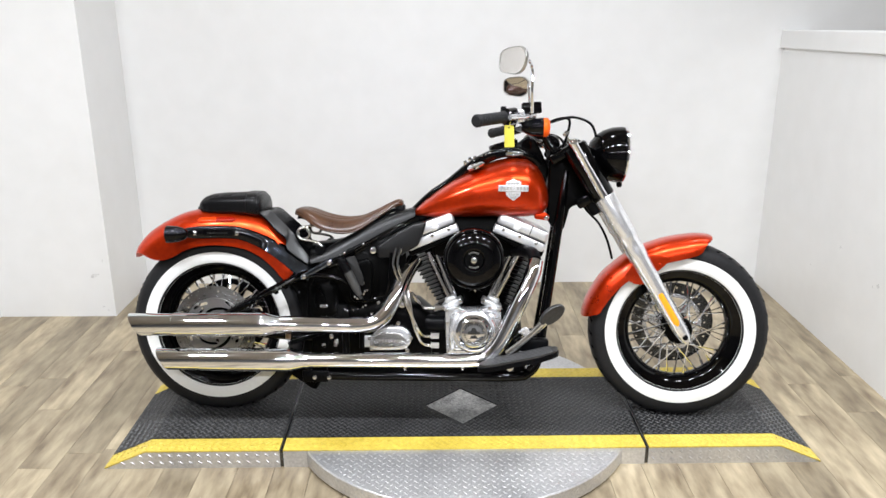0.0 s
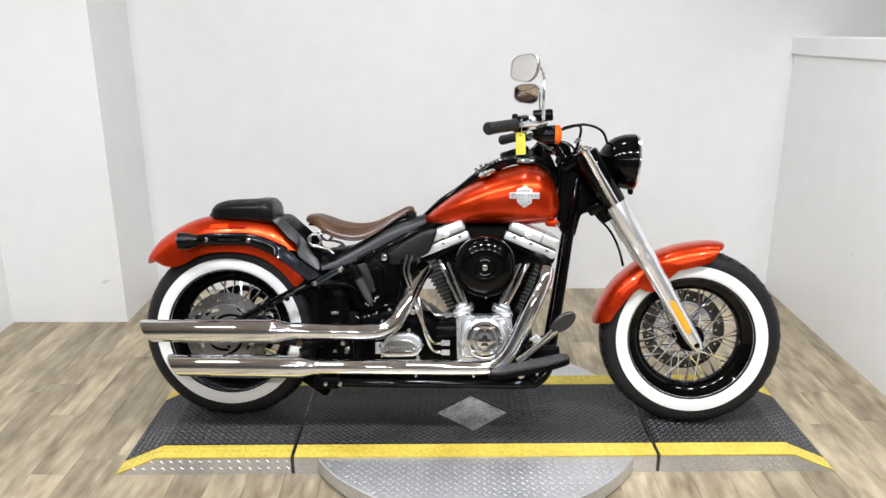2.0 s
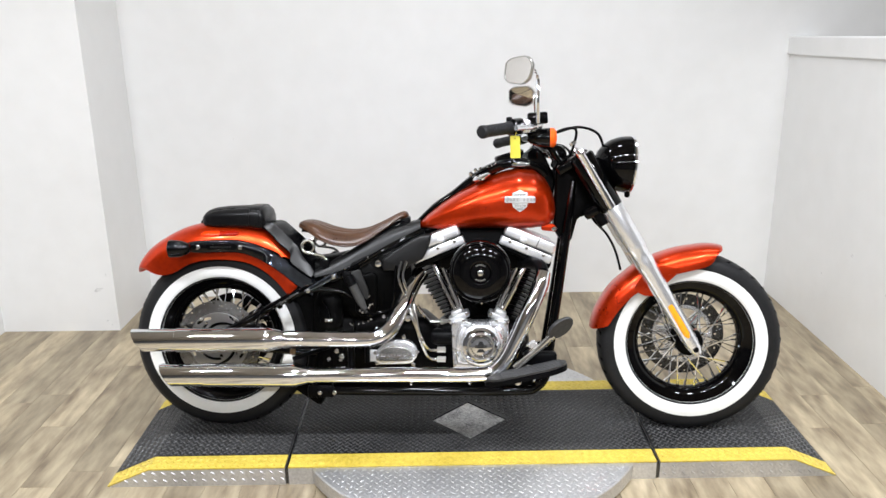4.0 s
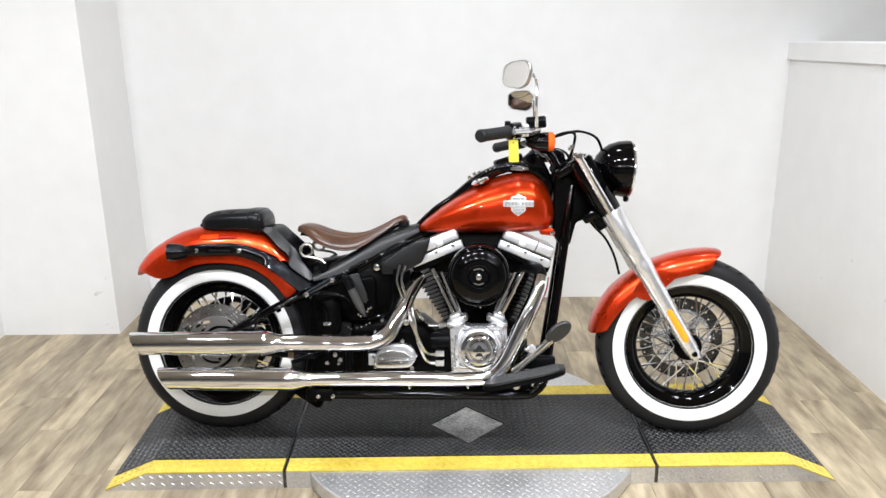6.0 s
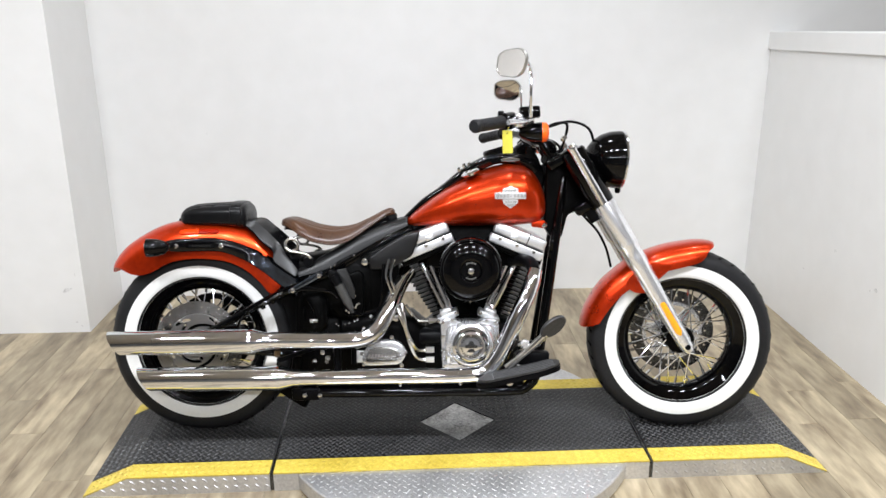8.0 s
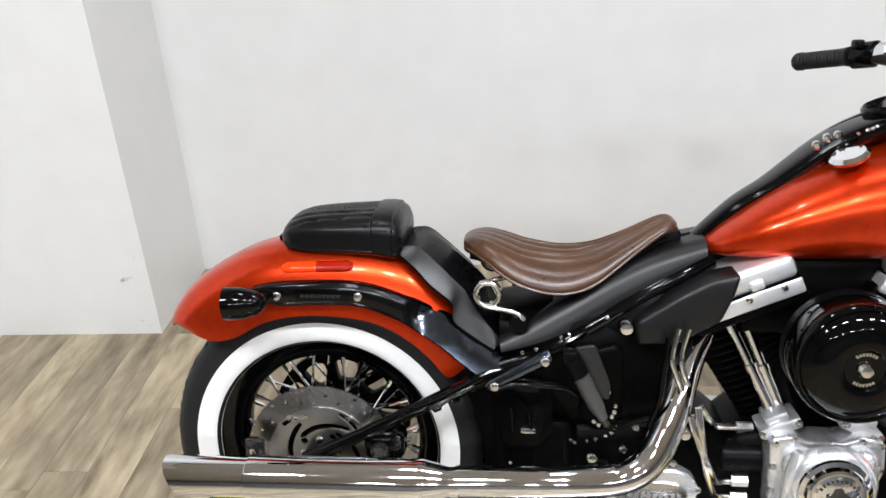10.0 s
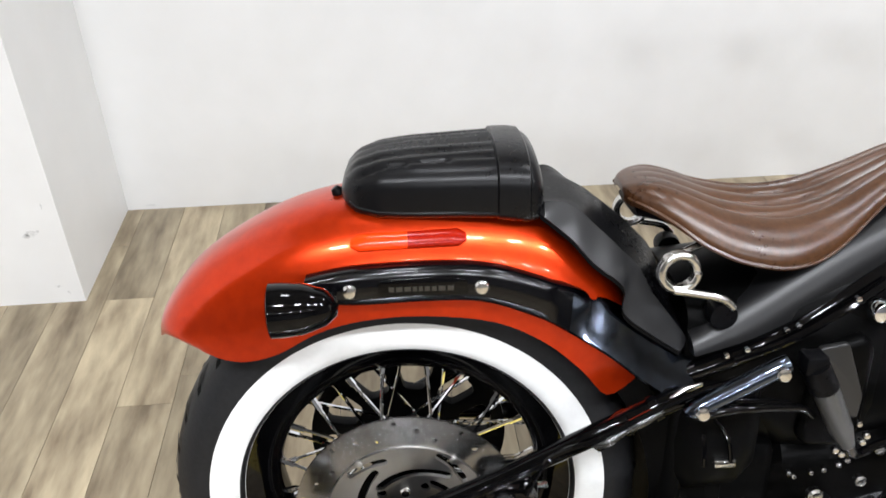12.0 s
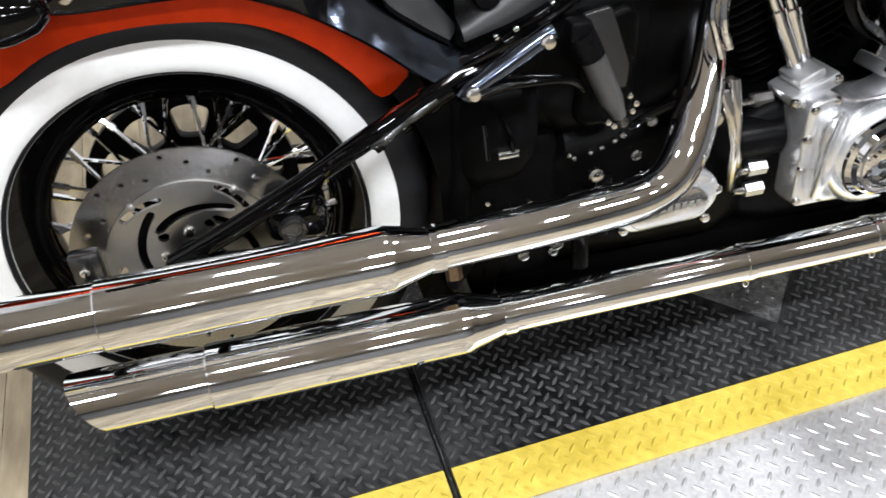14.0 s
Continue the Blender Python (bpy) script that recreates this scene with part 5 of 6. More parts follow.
part("brake_line", tube([(-0.665, -0.148, 0.372), (-0.640, -0.160, 0.432), (-0.584, -0.166, 0.462), (-0.517, -0.166, 0.500), (-0.47, -0.165, 0.520), (-0.42, -0.165, 0.535), (-0.386, -0.168, 0.560)], 0.0042, 8), "gloss", frame_ob, "black rear brake line along the swingarm")
mc = part("master_cylinder", tube([(-0.331, -0.168, 0.520), (-0.329, -0.168, 0.517), (-0.302, -0.168, 0.463), (-0.293, -0.168, 0.446), (-0.290, -0.168, 0.440)], [0.0155, 0.0150, 0.0140, 0.0095, 0.0085], 20, smooth=False), "grey_plastic", bike, "grey rear brake master cylinder", 40)
part("collar", tube([(-0.347, -0.168, 0.550), (-0.331, -0.168, 0.520)], [0.0165, 0.0165], 20), "satin", mc, "black collar of the cylinder")
part("cap", tube([(-0.291, -0.168, 0.442), (-0.284, -0.168, 0.428)], 0.0075, 14), "dark_steel", mc)
part("bracket", box(-0.362, -0.336, -0.180, -0.155, 0.543, 0.566, 0.004), "satin", mc)
part_of("backing_plate", plate("backing_plate", [rounded([(-0.340, 0.566), (-0.306, 0.572), (-0.278, 0.500), (-0.280, 0.470), (-0.300, 0.476)], 0.006)], -0.160, -0.152, 0.002), "plate_grey", mc, "flat grey plate beside the cylinder")
for bx, bz in ((-0.306, 0.436), (-0.298, 0.430), (-0.276, 0.446), (-0.272, 0.455)):
    bolt(mc, bx, -0.172, bz, 0.0042, "dull_chrome", name="fitting")
part("brake_hose", tube([(-0.286, -0.165, 0.432), (-0.27, -0.16, 0.42), (-0.24, -0.15, 0.425), (-0.19, -0.15, 0.44)], 0.0055, 8), "gloss", mc)
part("oil_tank", loft([superloop(x, w, b, t, 28, 4) for x, w, b, t in ((-0.375, 0.112, 0.42, 0.56), (-0.34, 0.120, 0.38, 0.60), (-0.29, 0.118, 0.37, 0.615), (-0.24, 0.112, 0.38, 0.61), (-0.205, 0.095, 0.42, 0.59))]), "dark", bike, "black horseshoe oil tank", 50)
part_of("tank_panel", plate("tank_panel", [rounded([(-0.322, 0.545), (-0.268, 0.562), (-0.252, 0.545), (-0.252, 0.428), (-0.266, 0.408), (-0.318, 0.408), (-0.330, 0.425)], 0.014)], -0.130, -0.105, 0.010), "dark", bike, "black ribbed panel of the oil tank", 60)
part("side_tube", tube([(-0.337, -0.178, 0.320), (-0.336, -0.18, 0.240)], 0.012, 14), "satin", gearbox)
for bx, bz, br in ((-0.534, 0.292, 0.009), (-0.385, 0.299, 0.009), (-0.412, 0.270, 0.008), (-0.368, 0.280, 0.010), (-0.372, 0.268, 0.007), (-0.252, 0.351, 0.010)):
    bolt(gearbox, bx, -0.176, bz, br, "dull_chrome")
bolt(engine, 0.258, -0.200, 0.328, 0.013, "chrome", h=0.8)
part("board_bracket", box(0.235, 0.340, -0.262, -0.225, 0.276, 0.318, 0.008), "satin", engine, "black footboard bracket")
part("pipe_bracket", tube([(0.232, -0.19, 0.300), (0.262, -0.205, 0.330), (0.300, -0.20, 0.335)], 0.008, 10), "gloss", engine)
random.seed(21)
# small chrome dots in place of the glints along the rail tube
for k in (0, 1, 3, 4, 7):
    bolt(bike, -0.425 + k * 0.020 + random.uniform(-0.006, 0.006), -0.124, 0.540 + k * 0.0105 + random.uniform(-0.006, 0.004), random.uniform(0.0022, 0.0042), "chrome", name="rivet")
part("cable", tube([(-0.42, -0.125, 0.534), (-0.36, -0.128, 0.560), (-0.30, -0.125, 0.595), (-0.24, -0.115, 0.630)], 0.005, 8), "gloss", bike)
part("bracket_edge", tube([(-0.512, -0.152, 0.499), (-0.498, -0.154, 0.506), (-0.484, -0.152, 0.515), (-0.464, -0.146, 0.517)], [0.003, 0.0045, 0.0045, 0.003], 10), "dull_chrome", frame_ob, "bright bracket edge under the strut")
part("cable", tube([(-0.185, -0.155, 0.585), (-0.19, -0.158, 0.53), (-0.195, -0.158, 0.47), (-0.21, -0.155, 0.42)], 0.005, 8), "gloss", bike)

# -- exhausts
YU, YL_ = -0.245, -0.238
exhaust = part("exhaust_pipe", tube([(-0.110, -0.045, 0.548), (-0.130, -0.070, 0.522), (-0.145, -0.095, 0.494), (-0.159, -0.124, 0.460), (-0.170, -0.143, 0.435), (-0.183, -0.160, 0.411), (-0.201, -0.178, 0.382), (-0.227, -0.196, 0.360), (-0.260, -0.207, 0.348), (-0.306, -0.218, 0.346), (-0.40, -0.233, 0.350), (-0.545, YU, 0.353)], [0.0285] * 7 + [0.0275, 0.0265, 0.0258, 0.0255, 0.0255], 24), "chrome", bike,
               "chrome rear exhaust pipe with heat shield", 60)

# half shell over the level run of the pipe
rings = []
for p, r in zip(spline([(-0.272, -0.2103, 0.3463), (-0.306, -0.218, 0.346), (-0.40, -0.233, 0.350), (-0.540, -0.2448, 0.353)], 6), np.linspace(0.0264, 0.0255, 19)):
    arc = [radians(a) for a in range(-160, -27, 11)]
    rings.append([Vector((p.x, p.y - (r + 0.0034) * math.cos(a), p.z - (r + 0.0034) * math.sin(a))) for a in arc] + [Vector((p.x, p.y - (r - 0.001) * math.cos(a), p.z - (r - 0.001) * math.sin(a))) for a in arc[::-1]])
part("heat_shield", loft(rings), "chrome", exhaust, "chrome heat shield over the pipe", 40)


def muffler(x_seam, x_end, y, z, r, label, drop=0.0):
    """A tapered silencer with a slash-cut open end."""
    prof = [(0.0255, 0.0), (0.0262, 0.006), (r - 0.002, 0.046), (r, 0.052), (r, 0.06)]
    length = x_seam - x_end
    bm = bmesh.new()
    rings = []
    seg = 40
    for rr, a in prof + [(r + 0.0002, length * 0.5), (r + 0.0002, length - 0.151), (r - 0.0022, length - 0.149), (r - 0.0022, length)]:
        ring = []
        for k in range(seg):
            t = 2 * math.pi * k / seg
            cut = 0.0
            if a == length:
                cut = 0.022 * (1 - math.sin(t))
            ring.append(Vector((x_seam - a + cut, y + rr * math.cos(t), z - drop * a / length + rr * math.sin(t))))
        rings.append(ring)
    ze = z - drop
    inner = [[Vector((v.x, y + (v.y - y) * 0.95, ze + (v.z - ze) * 0.95)) for v in rings[-1]]]
    inner.append([Vector((x_end + 0.14, y + (v.y - y) * 0.95, ze + (v.z - ze) * 0.95)) for v in rings[-1]])
    loft(rings + inner, bm=bm)
    ob = part("muffler", bm, "chrome", bike, label, 35)
    part("baffle", lathe([(0.0, 0.0), (r * 0.93, 0.0)], (x_end + 0.12, y, ze), (1, 0, 0), 24), "dark", ob, "dark inside of the silencer")
    part("clamp", lathe([(0.0250, -0.012), (0.0272, -0.011), (0.0272, 0.004), (0.0250, 0.005)], (x_seam, y, z), (-1, 0, 0), 32), "chrome", ob)
    return ob


muffler(-0.545, -1.050, YU, 0.353, 0.0392, "upper slash-cut chrome silencer", 0.006)
muffler(-0.460, -0.964, YL_, 0.2325, 0.0388, "lower slash-cut chrome silencer", 0.003)
part("exhaust_pipe", tube([(0.301, -0.184, 0.566), (0.293, -0.198, 0.540), (0.285, -0.207, 0.520), (0.274, -0.218, 0.496), (0.252, -0.231, 0.450), (0.217, YL_, 0.372), (0.184, YL_, 0.302), (0.150, YL_, 0.260), (0.108, YL_, 0.242), (0.0, YL_, 0.237), (-0.2, YL_, 0.235), (-0.460, YL_, 0.2325)], [0.0235, 0.0262, 0.0268] + [0.0268] * 4 + [0.0250] * 5, 24), "chrome", bike,
     "chrome front exhaust pipe with heat shield", 60)
part("exhaust_port", tube([(0.296, -0.180, 0.566), (0.290, -0.150, 0.585), (0.262, -0.100, 0.590), (0.235, -0.06, 0.585)], 0.0215, 16), "satin", bike, "black exhaust port under the front head")
for px, pz, py in ((-0.13, 0.2355, YL_), (0.06, 0.239, YL_)):
    part("heat_shield_clamp", lathe([(0.0247, -0.006), (0.0262, -0.005), (0.0262, 0.005), (0.0247, 0.006)], (px, py, pz), (1, 0, 0), 32), "chrome", exhaust)
    bolt(exhaust, px, py - 0.012, pz - 0.026, 0.005, "chrome", (0, -0.3, -1))
for a, b in (((-0.80, -0.13, 0.33), (-0.80, YU, 0.345)), ((-0.42, -0.12, 0.30), (-0.52, YL_ + 0.01, 0.285))):
    part("hanger", tube([a, b], 0.008, 8), "satin", exhaust)
hb = part("hanger_bracket", box(-0.942, -0.908, -0.152, -0.132, 0.318, 0.368, 0.005), "dark_steel", exhaust, "dull steel bracket behind the silencer")
part("hanger_arm", tube([(-0.925, -0.142, 0.325), (-0.925, -0.185, 0.335), (-0.92, -0.215, 0.345)], 0.008, 8), "satin", hb)
bolt(hb, -0.927, -0.152, 0.345, 0.006, "dull_chrome")
part("hanger_nut", lathe([(0, 0), (0.010, 0), (0.010, 0.016), (0, 0.016)], (-0.52, -0.235, 0.318), (0, -0.4, -1), 6), "bronze", exhaust)

# -- footboard and brake pedal
board = rounded([(0.140, -0.255), (0.335, -0.260), (0.366, -0.295), (0.360, -0.335), (0.31, -0.358), (0.140, -0.345), (0.105, -0.30)], 0.03, 5)
bm = bmesh.new()
loft([[Vector((x, y, z + 0.24 * (x - 0.13))) for x, y in board] for z in (0.240, 0.247)], bm=bm)
fb = part("footboard", bm, "worn_rubber", bike, "black rubber rider footboard", 40)
bm = bmesh.new()
loft([[Vector((0.25 + (x - 0.25) * 1.03, -0.31 + (y + 0.31) * 1.04, z + 0.24 * (x - 0.13))) for x, y in board] for z in (0.224, 0.237)], bm=bm)
part("board_pan", bm, "satin", fb, "black footboard pan", 40)
for k in range(5):
    bm = bmesh.new()
    y = -0.275 - k * 0.017
    loft([[Vector((x, y + d, 0.24 * (x - 0.13) + 0.246 + h)) for d, h in ((-0.003, 0), (-0.002, 0.003), (0.002, 0.003), (0.003, 0))] for x in (0.16, 0.345)], bm=bm)
    part("tread_rib", bm, "worn_rubber", fb)
part("board_mount", tube([(0.27, -0.12, 0.20), (0.27, -0.30, 0.262)], 0.012, 10), "gloss", fb)
part("board_mount", tube([(0.17, -0.12, 0.19), (0.17, -0.29, 0.235)], 0.012, 10), "gloss", fb)
bolt(fb, 0.215, -0.26, 0.222, 0.013, "dull_chrome")
bolt(fb, 0.275, -0.30, 0.232, 0.009, "gloss")
pedal = part("brake_pedal", tube([(0.205, -0.265, 0.270), (0.24, -0.27, 0.300), (0.29, -0.275, 0.345), (0.325, -0.285, 0.382)], [0.012, 0.011, 0.012, 0.012], 12), "dull_chrome", bike, "bright brake pedal lever")
bm = lathe([(0, -0.007), (0.030, -0.007), (0.033, -0.003), (0.033, 0.005), (0.029, 0.009), (0, 0.010)], segs=28)
part("pedal_pad", moved(bm, Matrix.Translation((0.346, -0.292, 0.406)) @ Matrix.Rotation(radians(-39), 4, "Y") @ Matrix.Rotation(radians(24), 4, "X") @ Matrix.Diagonal((1.40, 0.9, 0.85, 1))), "worn_rubber", pedal, "oval black rubber pedal pad", 40)
part("pedal_boss", lathe([(0, 0), (0.014, 0), (0.015, 0.012), (0.010, 0.018), (0, 0.018)], (0.262, -0.26, 0.345), (0, -1, 0), 20), "alloy", pedal)

# -- fork, lamp and front brake line (all turned with the steering)
def fork_part(name, bm, mat, parent, label="", smooth=45):
    return part(name, moved(bm, FORK), mat, parent, label, smooth)


fd = Vector((0.290, 0, -0.466)).normalized()
axle = Vector((0.815, 0, 0.304))
fork = fork_part("fork", tube([(axle.x, -0.125, axle.z), (axle.x, 0.125, axle.z)], 0.011, 16), "dull_chrome", bike, "chrome telescopic front fork")
across = Vector((-fd.z, 0, fd.x))
leg = (fd - across * 0.018).normalized()
for s in (-1, 1):
    y = s * 0.114
    a = Vector((axle.x - 0.003, y, axle.z)) + across * 0.007
    low = lathe([(0, -0.026), (0.016, -0.024), (0.021, -0.008), (0.0245, 0.02), (0.0262, 0.10), (0.0290, 0.22), (0.0312, 0.30), (0.0335, 0.315), (0.0335, 0.345), (0.0325, 0.352), (0.0325, 0.385), (0.0365, 0.392), (0.0365, 0.40), (0, 0.40)], a, -leg, 36)
    slider = fork_part("slider", low, "alloy", bike, "polished alloy fork slider")
    fork_part("upper_cover", lathe([(0.0345, 0.395), (0.0362, 0.405), (0.0362, 0.545), (0.0350, 0.552), (0, 0.552)], a, -leg, 36), "alloy", slider, "satin silver fork cover")
    fork_part("fork_shroud", lathe([(0.0400, 0.548), (0.0430, 0.553), (0.0430, 0.742), (0.038, 0.750), (0, 0.750)], a - across * 0.005 + Vector((0, -s * 0.010, 0)), -leg, 40), "gloss", fork, "gloss black fork shroud")
    fork_part("fork_tube", lathe([(0.0148, 0.552), (0.0148, 0.750), (0.0165, 0.752), (0.0165, 0.766), (0.012, 0.772), (0, 0.773)], a - across * 0.002 + Vector((0, s * 0.024, 0)), -leg, 28), "chrome", fork, "chrome fork tube")
    lug = lathe([(0, -0.014), (0.017, -0.014), (0.0215, -0.009), (0.0215, 0.012), (0, 0.012)], (axle.x + 0.005, y, axle.z + 0.002), (0, 1, 0), 24)
    fork_part("axle_lug", lug, "alloy", slider)
    fork_part("axle_hole", lathe([(0, 0.0), (0.0095, 0.0), (0.0095, 0.002), (0, 0.002)], (axle.x + 0.005, y - 0.0205, axle.z + 0.002), (0, -1, 0), 16), "satin", slider)
    refl_ring = []
    for q0 in np.linspace(-0.070, 0.070, 11):
        q = a - leg * (0.116 + q0)
        e = min(1, (0.0705 - abs(q0)) / 0.006 + 0.35)
        refl_ring.append([q + across * (0.0108 * e * math.cos(b)) + Vector((0, s * (0.0235 + 0.005 * e * math.sin(b)), 0)) for b in (2 * math.pi * j / 12 for j in range(12))])
    fork_part("reflector", loft(refl_ring), "amber", slider, "amber reflector strip on the slider")
# black shrouds and yokes
for d in (0.570, 0.745):
    q = Vector((axle.x - 0.003, 0, axle.z)) - fd * d
    bm = box(-0.075, 0.026, -0.118, 0.118, -0.016, 0.016, 0.008)
    fork_part("yoke", moved(bm, Matrix.Translation(q) @ Matrix.Rotation(math.atan2(fd.x, -fd.z) * -1, 4, "Y")), "gloss", fork, "gloss black fork yoke")
bolt(fork, 0.398, -0.115, 0.985, 0.012, "dull_chrome", (-0.5, 0, 0.85))
for s in (-1, 1):
    fork_part("lower_guard", tube([(0.490, s * 0.095, 0.760), (0.515, s * 0.095, 0.722)], 0.02, 12), "satin", fork)
hl = lathe([(0, -0.116), (0.014, -0.115), (0.040, -0.107), (0.063, -0.090), (0.081, -0.066), (0.0925, -0.036), (0.0965, -0.010), (0.097, 0.0), (0.092, 0.004), (0, 0.004)], (0.598, 0, 0.916), (1, 0.10, -0.06), 48)
head = fork_part("headlight", hl, "gloss", bike, "round gloss black headlight shell with chrome rim", 50)
fork_part("rim", lathe([(0.0968, 0.003), (0.0988, 0.004), (0.0988, 0.009), (0.0955, 0.012), (0.090, 0.012), (0.088, 0.010)], (0.598, 0, 0.916), (1, 0.10, -0.06), 48), "chrome", head, "chrome headlight rim")
fork_part("lens", lathe([(0, 0.026), (0.03, 0.0245), (0.06, 0.020), (0.080, 0.014), (0.089, 0.010), (0.089, 0.006), (0, 0.006)], (0.598, 0, 0.916), (1, 0.10, -0.06), 48), "glass", head, "clear domed headlight lens")
fork_part("mount", tube([(0.46, 0, 0.86), (0.55, 0, 0.88)], 0.035, 14), "gloss", head)
fork_part("mount_bolt", lathe([(0, -0.004), (0.010, -0.004), (0.010, 0.010), (0.006, 0.016), (0, 0.016)], (0.598, 0, 0.820), (0, 0, -1), 12), "satin", head)
fork_part("brake_line", tube([(0.455, -0.03, 0.765), (0.490, -0.02, 0.721), (0.530, -0.02, 0.679), (0.561, -0.02, 0.620), (0.581, -0.01, 0.553)], 0.0042, 8), "satin", fork, "thin black brake line")

# -- handlebar, controls and mirrors
GR, GL = Vector((0.098, -0.43, 1.013)), Vector((0.163, 0.42, 1.000))
bar = part("handlebar", tube([GR, (0.185, -0.315, 1.030), (0.255, -0.19, 1.020), (0.300, -0.09, 0.985), (0.330, -0.045, 0.975), (0.340, 0, 0.972), (0.335, 0.045, 0.970), (0.315, 0.09, 0.975), (0.285, 0.19, 1.005), (0.235, 0.31, 1.015), GL], 0.0125, 14), "gloss", bike,
           "gloss black handlebar with rubber grips and chrome levers")
for g, q in ((GR, Vector((0.185, -0.315, 1.030))), (GL, Vector((0.235, 0.31, 1.015)))):
    d = (q - g).normalized()
    length = (q - g).length
    prof = [(0, -0.008), (0.016, -0.007), (0.0195, -0.001), (0.0195, 0.010)]
    for k in range(12):
        t0 = 0.012 + k * (length - 0.03) / 12
        prof += [(0.0170, t0), (0.0182, t0 + 0.002), (0.0182, t0 + (length - 0.03) / 12 - 0.002)]
    prof += [(0.0195, length - 0.016), (0.0205, length - 0.008), (0, length - 0.006)]
    part("grip", lathe(prof, g, d, 24), "rubber", bar, "black rubber grip", 30)
    s = math.copysign(1, g.y)
    w = q + d * 0.028
    part("switch_housing", loft([[w + d * t + Vector((0, 0, 1)) * (r * math.sin(a) * 1.1) + d.cross(Vector((0, 0, 1))) * (r * math.cos(a)) for a in (2 * math.pi * j / 18 for j in range(18))] for t, r in ((-0.028, 0.020), (-0.024, 0.024), (0.02, 0.024), (0.026, 0.019))]), "gloss", bar, "gloss black switch housing", 40)
    # lever with its perch
    p = w + Vector((0.022, 0, 0.0))
    part("perch", loft([[p + d * t + Vector((0, 0, 1)) * (0.020 * math.sin(a)) + Vector((0.026 * math.cos(a), 0, 0)) for a in (2 * math.pi * j / 14 for j in range(14))] for t in (0.004, 0.010, 0.060, 0.066)]), "alloy", bar, "polished alloy lever perch", 40)
    lv = [p + d * 0.03 + Vector((0.020, 0, 0.0)), p - d * 0.02 + Vector((0.038, 0, 0.0)), p - d * 0.05 + Vector((0.036, 0, 0.002)), p - d * 0.085 + Vector((0.026, 0, 0.004))]
    part("lever", tube(lv, [0.009, 0.007, 0.0075, 0.009], 10), "alloy", bar, "polished alloy hand lever")
    part("lever_pivot", lathe([(0, -0.020), (0.013, -0.020), (0.016, -0.016), (0.016, 0.014), (0.012, 0.019), (0, 0.020)], p + d * 0.012 + Vector((0.004, 0, 0.002)), (0.1, 0, 1), 20), "alloy", bar, "polished lever pivot", 40)
    part("clamp", loft([[w + d * t + Vector((0, 0, 1)) * (0.021 * math.sin(a)) + d.cross(Vector((0, 0, 1))) * (0.021 * math.cos(a)) for a in (2 * math.pi * j / 16 for j in range(16))] for t in (0.028, 0.031, 0.046, 0.049)]), "alloy", bar, "polished bar clamp", 40)
    bolt(bar, p.x + 0.008, p.y - 0.018, p.z + 0.010, 0.006, "chrome", (0.2, -0.8, 0.5))
    if s < 0:
        res = box(-0.030, 0.032, -0.024, 0.024, -0.018, 0.018, 0.005)
        part("brake_reservoir", moved(res, Matrix.Translation((0.268, -0.27, 1.060)) @ Matrix.Rotation(radians(-4), 4, "Y")), "gloss", bar, "black brake fluid reservoir")
    part("switch_button", box(w.x - 0.03, w.x - 0.012, w.y - 0.02, w.y + 0.01, w.z + 0.014, w.z + 0.03, 0.004), "satin", bar)
# risers
for s in (-1, 1):
    part("riser", tube([(0.368, s * 0.05, 0.925), (0.338, s * 0.047, 0.972)], 0.018, 14), "gloss", bar)


def mirror_at(centre, base, back, label, wide=1.0):
    """A rounded four-sided mirror on a chrome stem."""
    c, b = Vector(centre), Vector(base)
    n = Vector(back).normalized()
    side = n.cross(Vector((0, 0, 1))).normalized()
    up = side.cross(n)
    shape = [(x * 1.06 * wide, z * 1.04) for x, z in rounded([(-0.046, -0.014), (-0.040, 0.030), (-0.018, 0.040), (0.030, 0.040), (0.048, 0.012), (0.036, -0.026), (0.014, -0.040), (-0.034, -0.030)], 0.018, 4)]
    rings = []
    for k, g in ((-0.003, 0.94), (0.0, 1.0), (0.004, 1.0), (0.013, 0.86), (0.020, 0.62), (0.024, 0.3)):
        rings.append([c + side * (x * g) + up * (z * g) + n * k for x, z in shape])
    ob = part("mirror", loft(rings), "chrome", bike, label, 50)
    part("mirror_rim", loft([[c + side * (x * g) + up * (z * g) + n * k for x, z in shape] for k, g in ((-0.003, 0.90), (-0.0062, 0.93), (-0.0062, 0.985), (-0.002, 1.01), (0.003, 1.0))], cap=False), "steel", ob, "grey rim round the mirror glass", 40)
    # slightly domed glass
    part("mirror_glass", loft([[c + side * (x * 0.94 * g) + up * (z * 0.94 * g) - n * (0.0046 + 0.0016 * (1 - g * g)) for x, z in shape] for g in (1.0, 0.8, 0.6, 0.4, 0.2, 0.05)]), "mirror", ob, "mirror glass", 60)
    m = c + n * 0.02
    part("stem", tube([m, m + Vector((0.030, 0, 0.002)), Vector((b.x - 0.004, b.y * 0.7 + m.y * 0.3, m.z - 0.012)), b.lerp(m, 0.45) + Vector((0.018, 0, 0)), b], 0.0056, 12), "chrome", ob, "chrome mirror stem")
    return ob


mirror_at((0.205, -0.40, 1.190), (0.268, -0.315, 1.045), (0.78, 0.62, 0.0), "handlebar mirror with its glass reflecting the white wall", 1.3)
mirror_at((0.258, 0.40, 1.181), (0.305, 0.30, 1.030), (0.44, 0.83, 0.335), "handlebar mirror with its glass reflecting the room", 1.2)
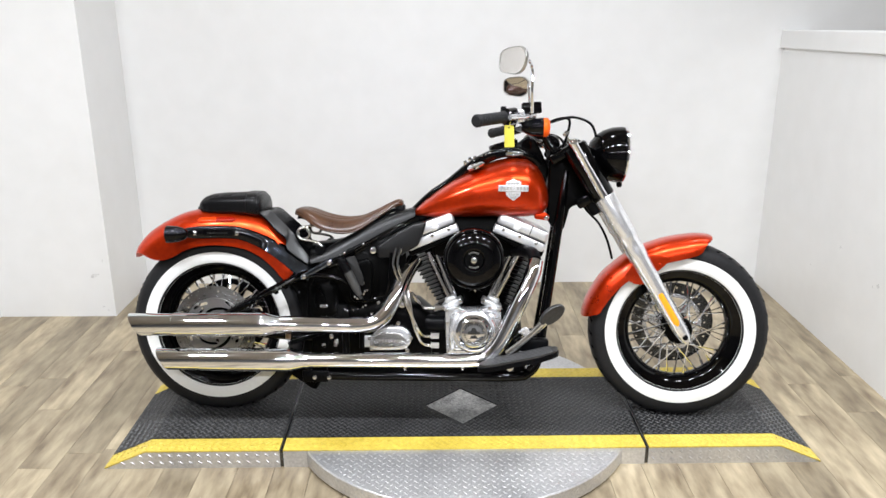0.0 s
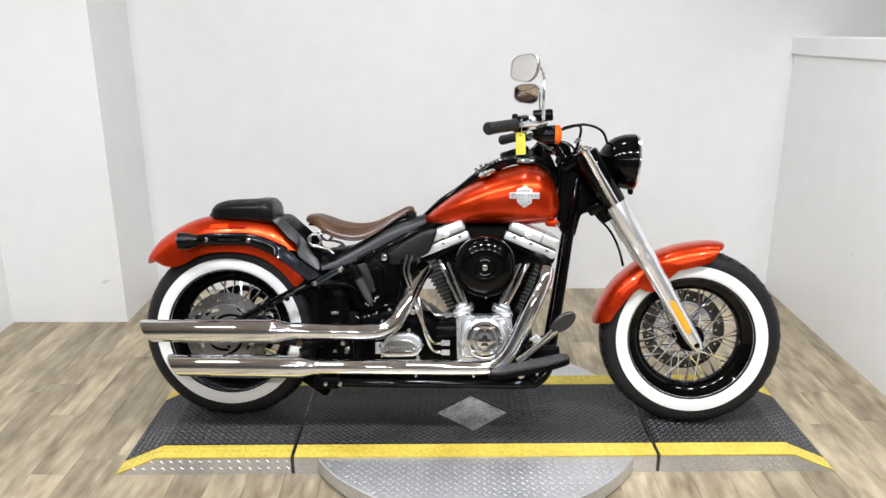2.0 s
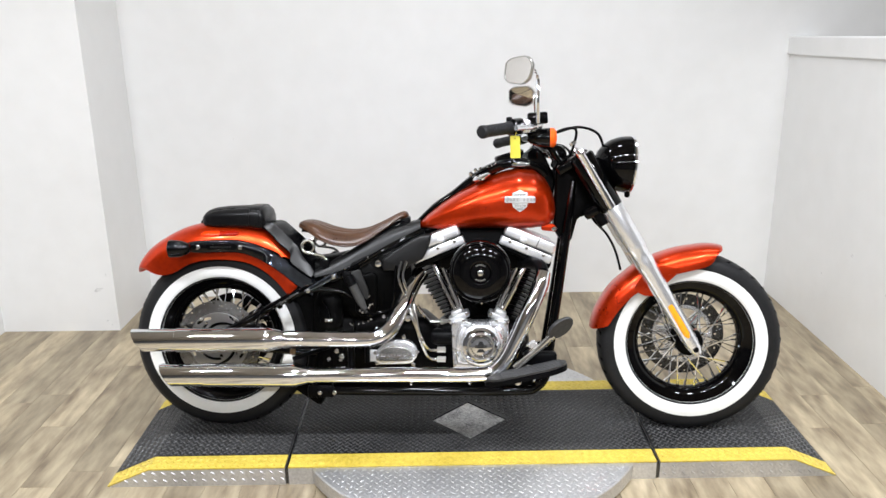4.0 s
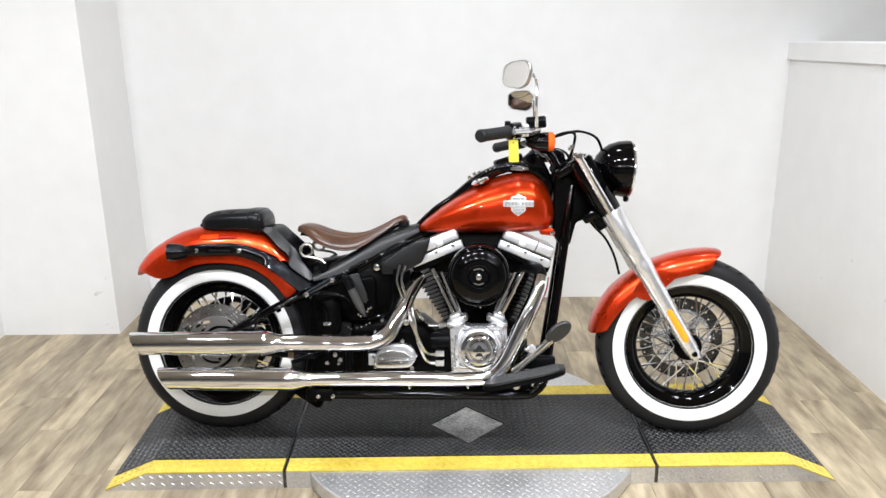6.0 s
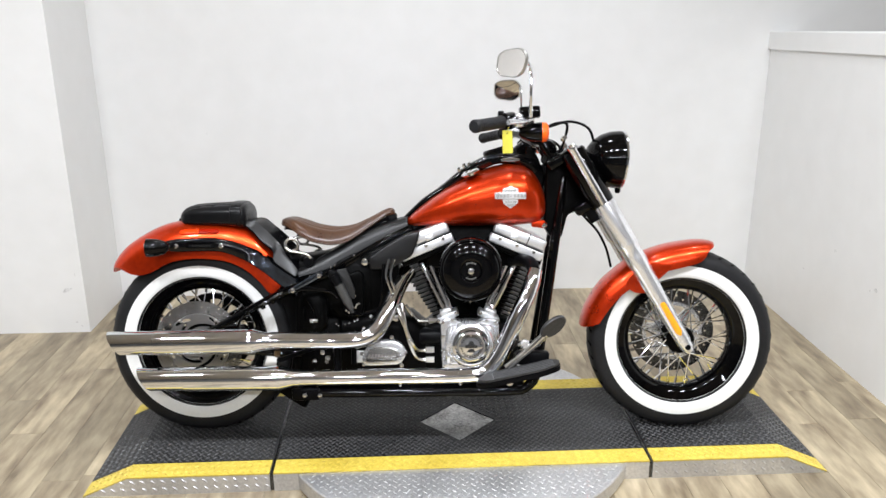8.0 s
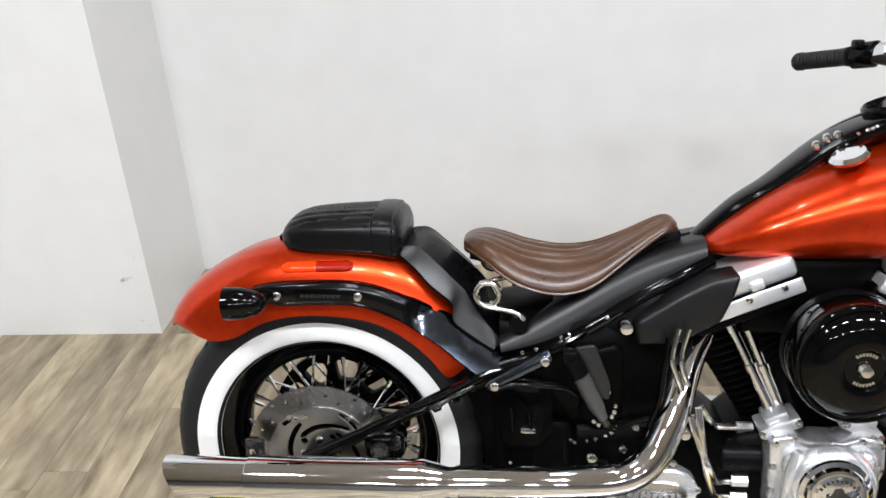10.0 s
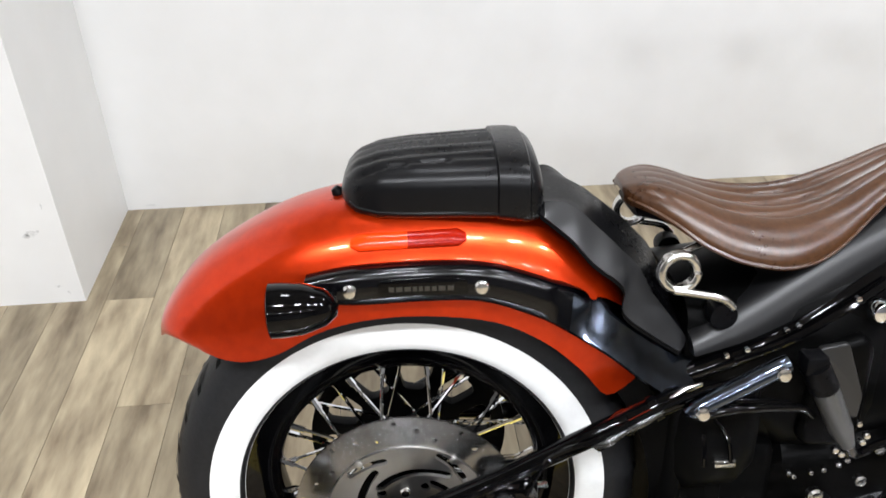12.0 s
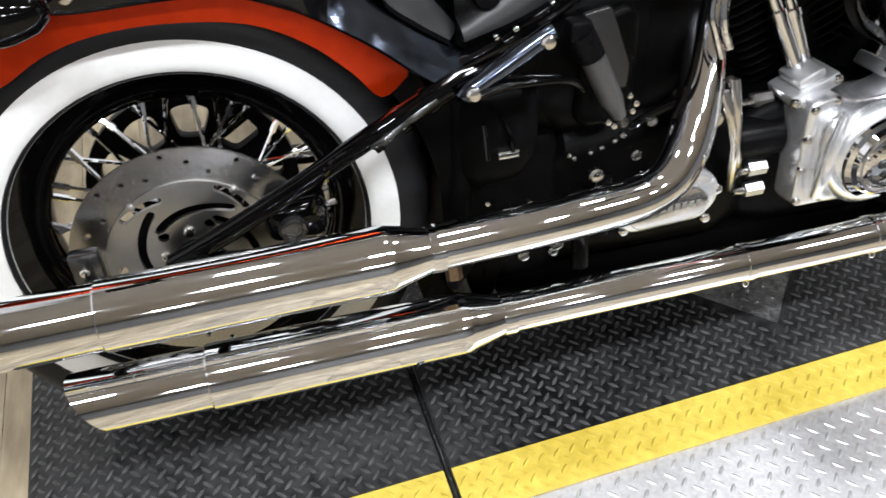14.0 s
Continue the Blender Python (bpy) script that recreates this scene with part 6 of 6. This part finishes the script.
# front turn signals
for y, z, x in ((-0.235, 1.002, 0.240), (0.235, 0.970, 0.278)):
    sig = part("turn_signal", lathe([(0, 0.0), (0.010, 0.001), (0.020, 0.012), (0.0275, 0.035), (0.0300, 0.060), (0.0300, 0.072), (0, 0.072)], (x, y, z), (1, -0.06, 0.0), 28), "gloss", bike, "bullet-shaped gloss black front turn signal")
    part("lens", lathe([(0.0295, 0.070), (0.0305, 0.073), (0.0295, 0.084), (0.022, 0.091), (0, 0.094)], (x, y, z), (1, -0.06, 0.0), 28), "amber2", sig, "amber lens")
    part("stalk", tube([(x + 0.035, y, z), (x + 0.03, y * 0.8, z + 0.015), (x + 0.02, y * 0.75, z + 0.035)], 0.008, 10), "gloss", sig)
# cables from the bar to the lamp and neck
for pts in ([(0.30, -0.20, 1.005), (0.345, -0.17, 1.022), (0.42, -0.10, 1.040), (0.49, -0.04, 1.020), (0.515, -0.02, 0.965)],
            [(0.30, -0.19, 1.00), (0.36, -0.16, 1.030), (0.408, -0.11, 1.030), (0.404, -0.06, 0.97), (0.39, -0.03, 0.93)],
            [(0.33, 0.12, 0.98), (0.37, 0.07, 0.985), (0.40, 0.0, 0.96), (0.40, -0.02, 0.90), (0.37, -0.04, 0.85)]):
    part("cable", tube(pts, 0.0045, 8), "satin", bar, "thin black control cable")
part("neck_lock", lathe([(0, -0.01), (0.016, -0.01), (0.018, 0.0), (0.014, 0.016), (0, 0.018)], (0.352, -0.05, 0.915), (-0.7, -0.6, 0.3), 18), "gloss", frame_ob)
part("horn", lathe([(0, -0.02), (0.02, -0.02), (0.028, 0.0), (0.024, 0.012), (0, 0.016)], (0.358, -0.045, 0.955), (-0.6, -0.7, 0.2), 20), "gloss", frame_ob)

# paper tag that hangs from the brake lever
tag = part_of("price_tag", plate("price_tag", [rounded([(0.184, 0.937), (0.215, 0.938), (0.212, 1.004), (0.183, 1.005)], 0.004), circle(0.197, 0.997, 0.0022, 10)], -0.3325, -0.3315, 0.0), "tag", None, "", 30, bike.matrix_world)
tagged(tag, "blank yellow card tag hanging from the brake lever", "tag")
part("string", tube([(0.197, -0.332, 0.998), (0.201, -0.325, 1.012), (0.205, -0.310, 1.022)], 0.0012, 6), "tag", tag)


# ---- floor planks ----
PW, PL = 0.122, 0.92
plank_meshes = {}
random.seed(4)

x = XL
while x < XR:
    w = min(PW, XR - x)
    y = YB - random.uniform(0.15, PL)
    edges = [YB]
    while y > YN:
        edges.append(y)
        y -= PL
    edges.append(YN)
    for a, b in zip(edges, edges[1:]):
        key = (round(w, 3), round(a - b, 2))
        if key not in plank_meshes:
            bm = box(0.0006, w - 0.0006, -(a - b) + 0.0006, -0.0006, -0.004, 0.0)
            me = bpy.data.meshes.new("plank")
            bm.to_mesh(me)
            bm.free()
            plank_meshes[key] = me
        part_of("plank", plank_meshes[key], "wood", ground, "", 20, Matrix.Translation((x, a, 0)))
    x += PW
